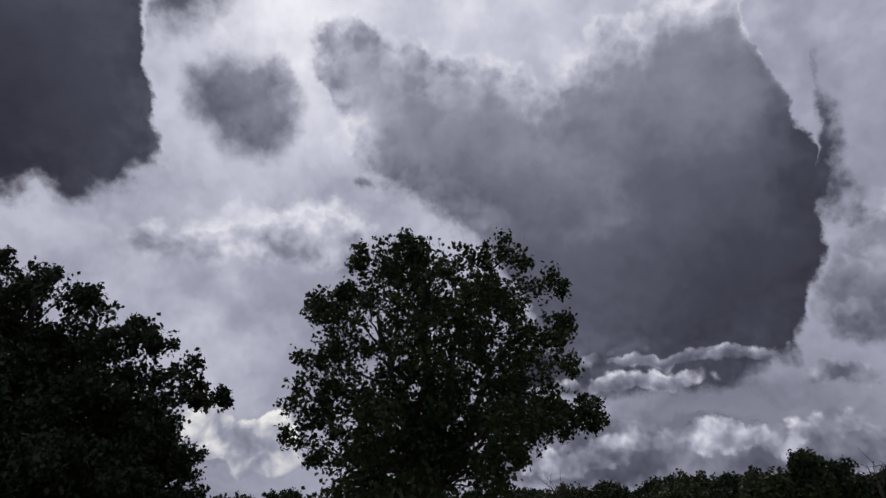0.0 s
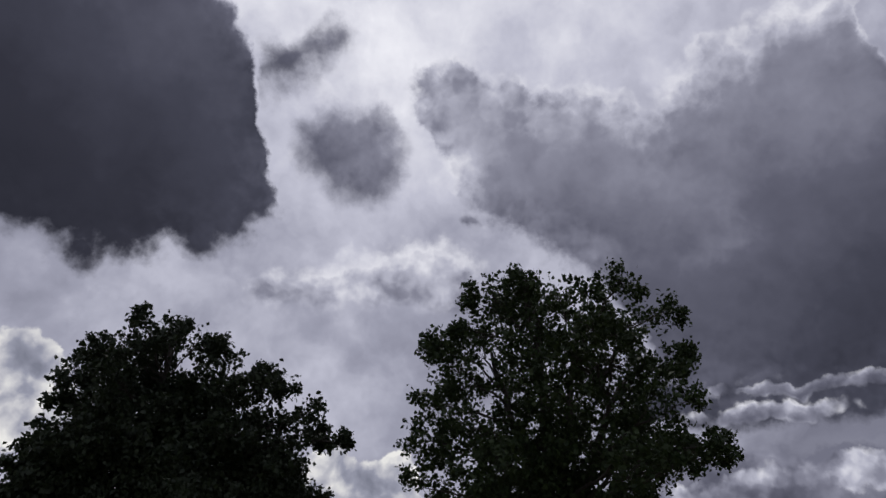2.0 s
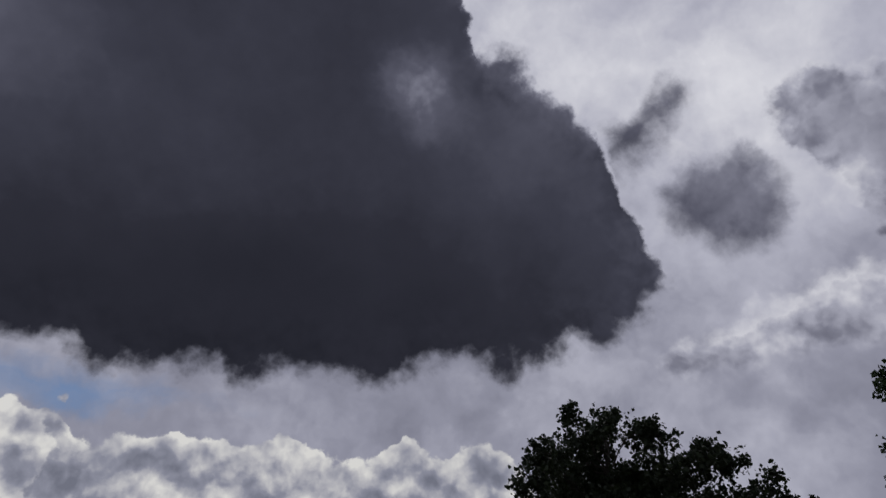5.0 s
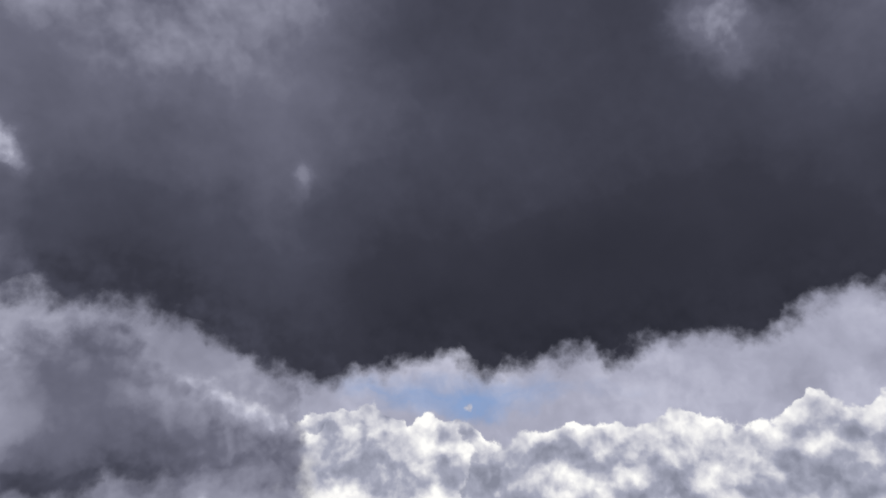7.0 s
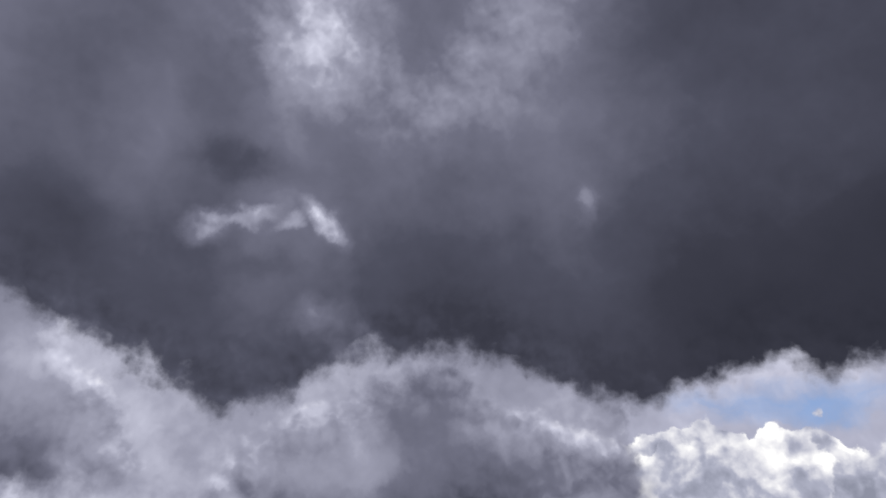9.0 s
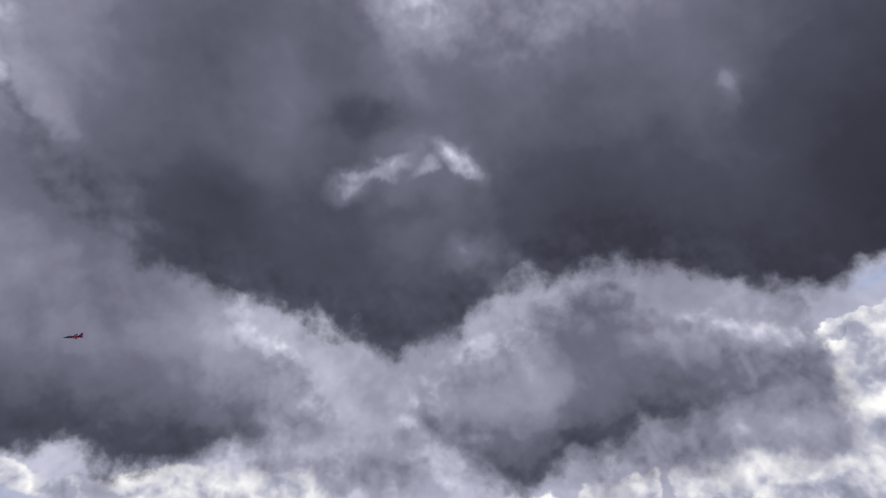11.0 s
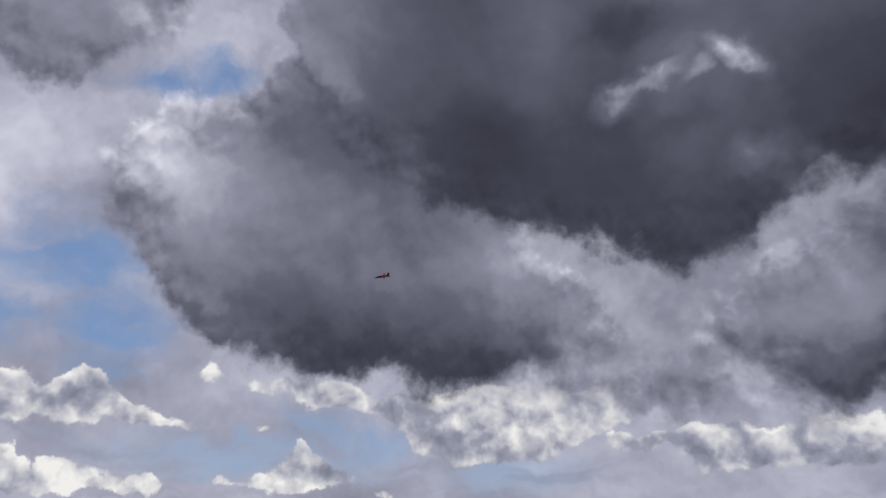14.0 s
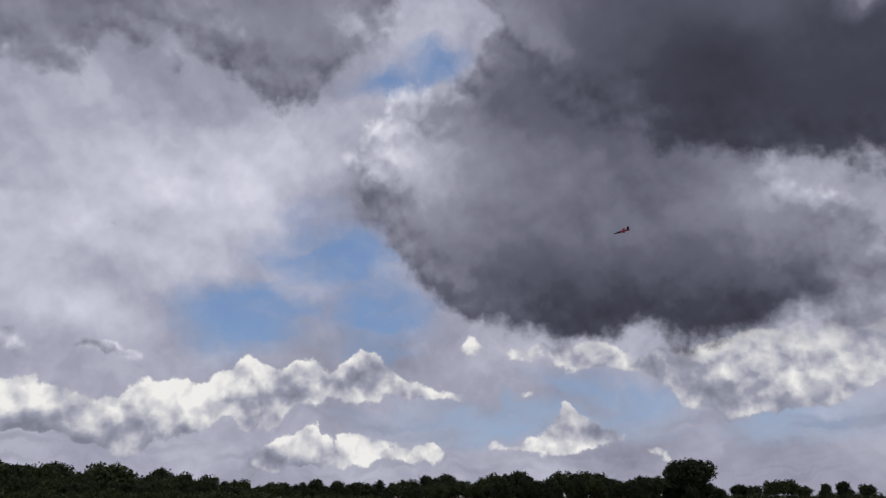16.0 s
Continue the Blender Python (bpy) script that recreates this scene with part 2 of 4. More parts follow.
def stops_of(stops, pick, smooth):
    """Ramps along the bearing that carry two of the stops' values."""
    out = []
    for i in range(0, len(stops) - 1, 28):
        part = stops[i:i + 29]
        lo, hi = part[0][0], part[-1][0]
        n = node(sky, "ShaderNodeValToRGB")
        n.color_ramp.interpolation = "B_SPLINE" if smooth else "LINEAR"
        els = n.color_ramp.elements
        while len(els) < len(part):
            els.new(0.5)
        for e, values in zip(els, part):
            e.position, e.color = (values[0] - lo) / (hi - lo), (values[pick] / 100, values[pick + 1] / 100, 0, 1)
        out.append((n, lo, hi))
    return out


def prepared(stops, tones):
    return {"ends": (stops[0][0], stops[-1][0]), "form": stops_of(stops, 1, False), "tone": stops_of(stops, 3, True),
            "colour": ramp(0.0, tones).node}


GREYS = {"BACK": BACK, "STRIP": STRIP, "WEST_HIGH": WEST_HIGH, "EAST_LOW": EAST_LOW,
          "EAST_SHELF": EAST_SHELF, "EAST_EDGE": EAST_EDGE, "EAST": EAST, "PUFF": PUFF,
          "PUFF_HIGH": PUFF_HIGH, "MIDDLE": MIDDLE, "WEST": WEST, "GREAT": GREAT}
HEAPS = {"HEAP_W3": HEAP_W3, "HEAP_W2": HEAP_W2, "HEAP_W1": HEAP_W1, "HEAP_SE": HEAP_SE,
          "HEAP_TOP_SE": HEAP_TOP_SE, "HEAP_NORTH": HEAP_NORTH, "HEAP_W6": HEAP_W6, "HEAP_W5": HEAP_W5,
          "HEAP_W4": HEAP_W4}
CLOUDS = {name: prepared(stops, TONES) for name, stops in GREYS.items()}
CLOUDS.update({name: prepared(stops, HEAP_TONES) for name, stops in HEAPS.items()})

ways = node(sky, "ShaderNodeTexCoord").outputs["Generated"]
wide = vec("SCALE", vec("SUBTRACT", fbm(ways, 5.0, 3, 0.5, "Color"), (0.5, 0.5, 0.5)), scale=0.10)
fine = vec("SCALE", vec("SUBTRACT", fbm(ways, 22.0, 5, 0.6, "Color"), (0.5, 0.5, 0.5)), scale=0.045)
bent = vec("ADD", vec("ADD", ways, wide), fine)


def degrees_of(v):
    v = vec("NORMALIZE", v)
    s = node(sky, "ShaderNodeSeparateXYZ", (v,)).outputs
    az = calc("MULTIPLY", calc("ARCTAN2", s[0], s[1]), 57.29578)
    el = calc("MULTIPLY", calc("ARCSINE", s[2]), 57.29578)
    return node(sky, "ShaderNodeCombineXYZ", (az, el, 0.0)).outputs[0]


place = degrees_of(bent)
middling = vec("SCALE", vec("SUBTRACT", fbm(ways, 10.0, 4, 0.5, "Color"), (0.5, 0.5, 0.5)), scale=0.04)
near_place = node(sky, "ShaderNodeSeparateXYZ", (degrees_of(vec("ADD", ways, vec("ADD", middling, fine))),)).outputs
tone_place = node(sky, "ShaderNodeSeparateXYZ", (place,)).outputs
field = {"cover": None, "thick": None, "veil": None, "blue": None, "shade": None}


def reach(az, el, ra, re, turn):
    c, s = math.cos(radians(turn)), math.sin(radians(turn))
    x = calc("SUBTRACT", vec("DOT_PRODUCT", place, (c / ra, s / ra, 0)), (az * c + el * s) / ra)
    y = calc("SUBTRACT", vec("DOT_PRODUCT", place, (-s / re, c / re, 0)), (el * c - az * s) / re)
    return calc("SQRT", calc("MULTIPLY_ADD", x, x, calc("MULTIPLY", y, y))), y


def grow(key, value, soft=1.5):
    field[key] = value if field[key] is None else calc("SMOOTH_MAX", field[key], value, soft)


def pile(key, r, amount):
    bump = step(r, 0.0, 1.0, amount, 0.0)
    field[key] = bump if field[key] is None else calc("ADD", field[key], bump)


def cloud(az, el, ra, re, dark, turn=0):
    """A lobe of loose grey cloud: degrees right and up, half sizes, how dense it is."""
    r, up = reach(az, el, ra, re, turn)
    size = math.sqrt(ra * re)
    grow("cover", calc("MULTIPLY_ADD", r, -size, size))
    base = calc("MULTIPLY_ADD", up, -0.38 * dark, 0.90 * dark)   # the underside is the darkest
    grow("thick", calc("MULTIPLY", step(r, 0.30, 1.45, 1.0, 0.0), base), 0.25)


def shade(az, el, ra, re, amount, turn=0):
    """A denser (or, below nought, thinner) stretch inside the grey clouds."""
    pile("shade", reach(az, el, ra, re, turn)[0], amount)


def gap(az, el, ra, re, turn=0):
    """A window of clear air in the high white layer."""
    r, up = reach(az, el, ra, re, turn)
    size = math.sqrt(ra * re)
    grow("blue", calc("MULTIPLY_ADD", r, -size, size), 1.5)


def veil(az, el, ra, re, amount, turn=0):
    """A brighter (or, below nought, greyer) stretch of the high white layer."""
    pile("veil", reach(az, el, ra, re, turn)[0], amount)


# loose low cloud in the east, seen edge on
cloud(107.5, 12.2, 3.4, 2.4, 0.5, -10)
cloud(91.4, 9.6, 7.6, 1.1, 0.45, -5)
cloud(104.8, 8.2, 5.2, 1.2, 0.4, -7)
cloud(100.4, 10.6, 5.7, 1.0, 0.55, -7)
cloud(86.3, 5.0, 5.5, 1.2, 0.4, -3)
cloud(104.8, 5.6, 4.1, 1.5, 0.3, -5)
cloud(95.6, 5.3, 7.8, 1.2, 0.35, -4)
cloud(92.5, 11.3, 8.5, 0.9, 0.6, -5)
cloud(71.0, 27.8, 2.4, 1.7, 0.32, 0)
cloud(68.5, 18.5, 2.6, 1.8, 0.4, 0)
cloud(45.0, 23.4, 2.2, 1.0, 0.35, 10)
# scraps in the west
cloud(-107.9, 18.9, 1.6, 0.8, 0.25, 9)
cloud(-102.4, 18.0, 3.0, 0.8, 0.12, 6)
cloud(-39.0, 10.4, 1.4, 0.6, 0.45, 0)
cloud(-36.6, 11.0, 1.0, 0.7, 0.5, 20)
cloud(-45.2, 10.2, 2.6, 0.6, 0.4, 2)
cloud(-108.0, 9.4, 6.0, 0.8, 0.30, 4)
cloud(-100.0, 8.6, 4.5, 0.7, 0.26, 2)
cloud(-116.0, 10.4, 5.0, 0.9, 0.30, 2)
# the same weather goes on overhead and behind
cloud(-40, 94, 160, 26, 0.8)
cloud(156, 34, 34, 36, 0.9)
cloud(-160, 34, 30, 36, 0.9)
cloud(180, 20, 30, 30, 0.8)
cloud(-180, 20, 30, 30, 0.8)

shade(-40.0, 49.0, 15.0, 7.5, -0.30, 0)
shade(-15.6, 51.5, 14.0, 6.5, -0.16, 0)
shade(-25.0, 46.0, 14.0, 6.5, -0.20, 0)
shade(32.5, 43.8, 8.0, 5.5, -0.42, -10)
shade(-46.2, 33.8, 2.8, 2.2, -0.36, 0)
shade(-44.0, 35.0, 4.0, 1.0, -0.28, 0)
shade(-39.6, 34.3, 2.0, 0.9, -0.22, 0)
shade(-36.2, 34.8, 3.8, 1.5, -0.40, -20)
shade(-41.0, 31.6, 3.4, 1.5, 0.10, 0)
shade(-35.2, 28.5, 3.8, 2.2, -0.18, -10)
shade(-10.8, 36.8, 1.5, 2.4, -0.20, 20)
shade(-44.0, 38.4, 9.0, 2.2, 0.20, 0)
shade(-57.5, 29.5, 7.0, 7.0, 0.14, 0)
shade(22.0, 31.0, 16.0, 5.0, 0.10, 0)
shade(90.0, 24.0, 5.0, 7.0, -0.05, 0)

veil(-107.0, 19.5, 16.7, 10.4, 0.42, 9)
veil(-95.0, 24.2, 10.4, 7.5, 0.40, 5)
veil(-109.0, 12.0, 7.3, 3.2, 0.2, 6)
veil(-82.0, 29.0, 6.0, 3.0, 0.5, 0)
veil(66.0, 39.0, 10.0, 7.0, 0.75, 3)
veil(67.0, 32.0, 9.0, 8.0, 0.30, 3)
veil(52.0, 45.2, 14.0, 8.4, 0.4, -15)
veil(58.0, 15.0, 12.9, 8.6, 0.1, 2)
veil(-48.0, 21.0, 10.0, 4.4, 0.35, 5)
veil(-54.0, 20.0, 7.0, 4.0, 0.35, 5)
veil(-52.0, 13.0, 8.0, 4.0, 0.25, 0)
veil(99.5, 6.4, 15.0, 5.2, -0.8, -5)
veil(112.0, 24.0, 7.0, 9.0, -0.20, -15)

gap(-81.1, 32.6, 2.6, 1.2, 6)
gap(-85.6, 31.0, 2.0, 0.6, 10)
gap(-90.6, 18.0, 5.4, 3.0, 0)
gap(-95.8, 13.2, 6.2, 2.8, 8)
gap(-86.5, 14.0, 4.0, 3.0, 0)
gap(-70.0, 7.5, 5.2, 0.9, -8)
gap(-66.8, 6.8, 4.6, 1.4, 4)
gap(-77.0, 5.6, 9.0, 1.7, 0)
gap(-43.5, 12.6, 3.8, 1.5, -4)
gap(4.0, 20.4, 7.0, 1.3, -6)
gap(-54.0, 4.6, 5.0, 1.2, 0)


# billows: the cauliflower relief of the clouds, and the same a little nearer the sun
def billow(v, scale, detail=3.0, rough=0.6):
    n = sky.nodes.new("ShaderNodeTexVoronoi")
    n.feature = "SMOOTH_F1"
    feed(sky, n, {"Vector": v, "Scale": scale, "Detail": detail, "Roughness": rough, "Smoothness": 0.35})
    return calc("SUBTRACT", 1.0, n.outputs["Distance"])


soft_bent = vec("ADD", ways, vec("SCALE", fine, scale=0.5))
rough = calc("MULTIPLY", calc("SUBTRACT", fbm(ways, 9.0, 9, 0.55), 0.5), 2.0)
broad = calc("MULTIPLY", calc("SUBTRACT", fbm(bent, 5.0, 3, 0.42), 0.5), 2.0)
lumps = billow(soft_bent, 13.0)
knobs = billow(vec("ADD", ways, vec("SCALE", fine, scale=0.35)), 38.0)
lumps_up = billow(vec("ADD", soft_bent, tuple(sun_dir * 0.010 + Vector((0, 0, 0.006)))), 13.0)
relief = calc("SUBTRACT", lumps, lumps_up)
puffs = calc("SUBTRACT", fbm(bent, 6.5, 5, 0.48), fbm(vec("ADD", bent, tuple(sun_dir * 0.028 + Vector((0, 0, 0.022)))), 6.5, 5, 0.48))
heads = billow(soft_bent, 15.0, 1.0, 0.45)
heads_up = billow(vec("ADD", soft_bent, tuple(sun_dir * 0.012 + Vector((0, 0, 0.012)))), 15.0, 1.0, 0.45)
domes = calc("ADD", calc("MULTIPLY_ADD", heads, 2.4, -0.8), calc("MULTIPLY_ADD", knobs, 0.5, calc("MULTIPLY", rough, 0.5)))
ragged = calc("ADD", calc("MULTIPLY", rough, 1.2), calc("ADD", calc("MULTIPLY_ADD", lumps, 2.0, -1.2), calc("MULTIPLY_ADD", knobs, 0.9, 2.5)))

sun_near = vec("DOT_PRODUCT", ways, tuple(sun_dir))
glow = step(sun_near, 0.80, 1.0)
height = node(sky, "ShaderNodeSeparateXYZ", (place,)).outputs[1]

# clear air, and over nearly all of it a high pale layer
air = node(sky, "ShaderNodeTexSky")
air.sky_type, air.sun_disc, air.sun_elevation, air.sun_rotation = "NISHITA", False, radians(SUN_EL), radians(SUN_AZ)
air.air_density, air.dust_density, air.ozone_density = 1.0, 0.6, 1.5
blue = mix(0.7, vec("SCALE", air.outputs[0], scale=0.085), (0.15, 0.28, 0.55, 1))
blue = mix(step(height, 14.0, 2.0, 0.0, 0.55), blue, (0.36, 0.44, 0.58, 1))
streaks = fbm(vec("MULTIPLY", bent, (2.0, 2.0, 5.0)), 3.0, 6, 0.55)
open_air = step(calc("ADD", field["blue"], calc("MULTIPLY", calc("SUBTRACT", streaks, 0.5), 9.0)), -2.0, 2.5)
white = calc("ADD", field["veil"], calc("ADD", calc("MULTIPLY", broad, 0.45), calc("MULTIPLY_ADD", relief, 0.22, calc("MULTIPLY", puffs, 1.5))))
white = calc("ADD", white, calc("MULTIPLY", glow, 0.55))
pale = ramp(calc("MULTIPLY_ADD", white, 0.5, 0.35), [(0.0, (0.165, 0.168, 0.225)), (0.35, (0.34, 0.345, 0.435)),
            (0.6, (0.54, 0.545, 0.65)), (1.0, (0.92, 0.92, 0.98))])
wisps = step(fbm(vec("MULTIPLY", bent, (1.5, 1.5, 6.0)), 5.0, 5, 0.5), 0.38, 0.72, 1.0, 0.55)
clear = mix(calc("MULTIPLY_ADD", calc("MULTIPLY", open_air, wisps), -0.86, 1.0), blue, pale)

# low far bands of cloud, flattened by distance
s = node(sky, "ShaderNodeSeparateXYZ", (bent,)).outputs
inv = calc("DIVIDE", 1.0, calc("ADD", calc("MAXIMUM", s[2], 0.0), 0.09))
flat = node(sky, "ShaderNodeCombineXYZ", (calc("MULTIPLY", s[0], inv), calc("MULTIPLY", s[1], inv), 0.0)).outputs[0]
bands = calc("ADD", fbm(flat, 0.9, 4, 0.5), calc("MULTIPLY", puffs, 0.2))
band_cover = calc("MULTIPLY", step(bands, 0.42, 0.60), step(height, 10.0, 5.0, 0.0, 0.4))
band_tone = ramp(bands, [(0.42, (0.52, 0.525, 0.60)), (0.53, (0.38, 0.385, 0.47)), (0.66, (0.25, 0.255, 0.33))])
clear = mix(band_cover, clear, band_tone)

shading = calc("MULTIPLY", field["shade"], calc("MULTIPLY_ADD", calc("ADD", rough, calc("MULTIPLY", relief, 1.0)), 0.7, 1.0))
def along(ramps, az):
    """Two of a cloud's values at this bearing, taken from its ramps."""
    out = None
    for n, lo, hi in ramps:
        feed(sky, n, (calc("DIVIDE", calc("SUBTRACT", az, lo), hi - lo),))
        here = node(sky, "ShaderNodeSeparateColor", (n.outputs[0],)).outputs[:2]
        if out is None:
            out = here
        else:
            beyond = calc("GREATER_THAN", az, lo)
            out = [calc("ADD", calc("MULTIPLY", a, calc("SUBTRACT", 1.0, beyond)), calc("MULTIPLY", b, beyond)) for a, b in zip(out, here)]
    return [calc("MULTIPLY", v, 100) for v in out]


def shape(made, tall, roughness):
    """How far inside the cloud this point lies, in degrees, and its tone."""
    az, el = near_place[0], near_place[1]
    base, top = along(made["form"], az)
    low, high = along(made["tone"], tone_place[0])
    inside = calc("SMOOTH_MIN", calc("SUBTRACT", el, base), calc("SUBTRACT", top, el), 1.0)
    sides = calc("MINIMUM", calc("SUBTRACT", az, made["ends"][0]), calc("SUBTRACT", made["ends"][1], az))
    inside = calc("SMOOTH_MIN", inside, sides, 0.8)
    edge = calc("ADD", roughness, inside)
    over = calc("DIVIDE", calc("SUBTRACT", tone_place[1], base), tall)
    up = step(node(sky, "ShaderNodeClamp", (over,)).outputs[0], 0.0, 1.0)
    tone = calc("MULTIPLY_ADD", calc("SUBTRACT", high, low), up, low)
    return edge, tone, up


def grey_cloud(behind, made, tall, rug=0.8, soft=1.3, thin=2.2, mottle=1.0, lit=0.3):
    """A cloud against the light: thin upper rims let it through, dense bodies are dark."""
    edge, tone, up = shape(made, tall, calc("MULTIPLY", ragged, rug))
    deep = calc("ADD", edge, calc("MULTIPLY_ADD", up, -0.6 * thin, 0.6 * thin))
    body = calc("MULTIPLY", tone, step(node(sky, "ShaderNodeClamp", (calc("DIVIDE", deep, thin),)).outputs[0], 0.0, 1.0, lit, 1.0))
    body = calc("ADD", body, shading)
    body = calc("ADD", body, calc("MULTIPLY", broad, 0.15 * mottle))
    body = calc("ADD", body, calc("MULTIPLY", rough, step(edge, 6.0, 0.0, 0.03 * mottle, 0.12)))
    body = calc("SUBTRACT", body, calc("MULTIPLY", puffs, step(edge, 9.0, 0.0, 0.30 * mottle, 0.7)))
    body = calc("SUBTRACT", body, calc("MULTIPLY", relief, step(edge, 7.0, 0.0, 0.06 * mottle, 0.36)))
    rim_light = calc("MULTIPLY", step(sun_near, 0.70, 0.98), step(edge, 2.4, 0.2))
    body = calc("SUBTRACT", body, calc("MULTIPLY", rim_light, 0.16))
    return mix(step(edge, 0.0, soft), behind, feed(sky, made["colour"], (calc("MULTIPLY", body, 0.7),)).outputs[0])


def heap_cloud(behind, made, tall, rug=0.9, soft=0.35, shrink=0.0, rim=0.16):
    """A sunlit heap: bright knobbly crests over a greyer foot; rim: how the light behind edges it."""
    edge, tone, up = shape(made, tall, calc("MULTIPLY_ADD", domes, rug, -shrink))
    light = calc("ADD", tone, calc("ADD", calc("MULTIPLY_ADD", calc("SUBTRACT", heads, heads_up), 0.9, calc("MULTIPLY", puffs, 1.15)), step(edge, 1.6, 0.1, 0.0, rim)))
    light = calc("ADD", light, calc("MULTIPLY_ADD", broad, 0.16, calc("MULTIPLY_ADD", relief, 0.75, calc("MULTIPLY_ADD", knobs, 0.26, -0.08))))
    return mix(step(edge, 0.0, soft), behind, feed(sky, made["colour"], (light,)).outputs[0])


clear = heap_cloud(clear, CLOUDS["HEAP_W3"], 1.5, 0.38, 0.25, 0.25)
clear = heap_cloud(clear, CLOUDS["HEAP_W2"], 1.5, 0.38, 0.25, 0.2)
clear = heap_cloud(clear, CLOUDS["HEAP_W1"], 3.6, 0.6, 0.35, 0.1)
clear = heap_cloud(clear, CLOUDS["HEAP_SE"], 3.0, 0.6)
clear = heap_cloud(clear, CLOUDS["HEAP_TOP_SE"], 6.0, rim=0.35)
clear = heap_cloud(clear, CLOUDS["HEAP_NORTH"], 8.0, rim=0.35)
clear = heap_cloud(clear, CLOUDS["HEAP_W6"], 8.0)
clear = heap_cloud(clear, CLOUDS["HEAP_W5"], 3.5, 0.6, 0.4, 0.2)
clear = heap_cloud(clear, CLOUDS["HEAP_W4"], 3.6, 0.5, 0.4, 0.15)
clear = grey_cloud(clear, CLOUDS["BACK"], 8.0, 1.0, 3.0, 3.0, lit=0.7)
clear = grey_cloud(clear, CLOUDS["STRIP"], 4.0, 0.6, 1.8, 2.5)
clear = grey_cloud(clear, CLOUDS["WEST_HIGH"], 8.0, 1.0, 2.0, 3.0)
clear = grey_cloud(clear, CLOUDS["EAST_LOW"], 3.0, 0.4, 1.2, 1.5, lit=0.75)
clear = grey_cloud(clear, CLOUDS["EAST_SHELF"], 3.0, 0.4, 1.2, 1.0, lit=0.8)
clear = grey_cloud(clear, CLOUDS["EAST_EDGE"], 8.0, 0.5, 1.8, 3.0, lit=0.7)
clear = grey_cloud(clear, CLOUDS["EAST"], 21.0, 0.95, 2.2, 6.0, lit=0.4)
clear = grey_cloud(clear, CLOUDS["PUFF"], 6.0, 0.6, 3.6, 4.5)
clear = grey_cloud(clear, CLOUDS["PUFF_HIGH"], 6.0, 0.7, 3.2, 3.0)
clear = grey_cloud(clear, CLOUDS["MIDDLE"], 6.0, 0.8, 2.4, 3.0, lit=0.7)
clear = grey_cloud(clear, CLOUDS["WEST"], 9.0, 0.8, 2.0, 3.0, lit=0.65)

# loose grey scraps
edge = calc("ADD", field["cover"], calc("ADD", calc("MULTIPLY", rough, 2.2), calc("MULTIPLY_ADD", lumps, 2.4, -0.6)))
body = calc("MULTIPLY", calc("SMOOTH_MIN", field["thick"], 1.15, 0.3), step(edge, -0.6, 1.6, 0.45, 1.0))
body = calc("ADD", body, calc("MULTIPLY", broad, 0.14))
body = calc("SUBTRACT", body, calc("MULTIPLY", puffs, step(edge, 9.0, 0.0, 0.35, 0.9)))
body = calc("SUBTRACT", body, calc("MULTIPLY", relief, step(edge, 7.0, 0.0, 0.12, 0.5)))
clear = mix(step(edge, 0.0, 1.2), clear, ramp(calc("MULTIPLY", body, 0.7), TONES))

clear = grey_cloud(clear, CLOUDS["GREAT"], 19.0, 0.8, 2.2, 3.5, 0.8)
shine = node(sky, "ShaderNodeBackground", {"Color": clear, "Strength": 1.0})
node(sky, "ShaderNodeOutputWorld", (shine.outputs[0],))

sun = new("sun", bpy.data.lights.new("sun", "SUN"))
sun.data.energy, sun.data.angle, sun.data.color = 0.4, radians(12), (1.0, 0.96, 0.9)
sun.matrix_world = look(sun_dir * 100, (0, 0, 0))


# ---- materials ----
def surface(name, colour, other, scale, rough=0.9, bump=0.3, detail=6.0):
    """A matt procedural surface: two colours mixed by noise at two scales, with fine relief."""
    mat = bpy.data.materials.new(name)
    mat.use_nodes = True
    t = mat.node_tree
    p = t.nodes["Principled BSDF"]
    co = node(t, "ShaderNodeTexCoord").outputs["Object"]
    big = node(t, "ShaderNodeTexNoise", {"Vector": co, "Scale": scale, "Detail": detail}).outputs[0]
    small = node(t, "ShaderNodeTexNoise", {"Vector": co, "Scale": scale * 9, "Detail": 4.0}).outputs[0]
    m = t.nodes.new("ShaderNodeMath")
    m.operation = "MULTIPLY_ADD"
    feed(t, m, (small, 0.5, None))
    t.links.new(big, m.inputs[2])
    r = node(t, "ShaderNodeMapRange", (m.outputs[0], 0.5, 1.0, 0.0, 1.0))
    c = t.nodes.new("ShaderNodeMix")
    c.data_type = "RGBA"
    feed(t, c, {0: r.outputs[0], 6: (*colour, 1), 7: (*other, 1)})
    t.links.new(c.outputs[2], p.inputs["Base Color"])
    p.inputs["Roughness"].default_value = rough
    b = node(t, "ShaderNodeBump", {"Strength": bump, "Distance": 0.02, "Height": small})
    t.links.new(b.outputs[0], p.inputs["Normal"])
    return mat


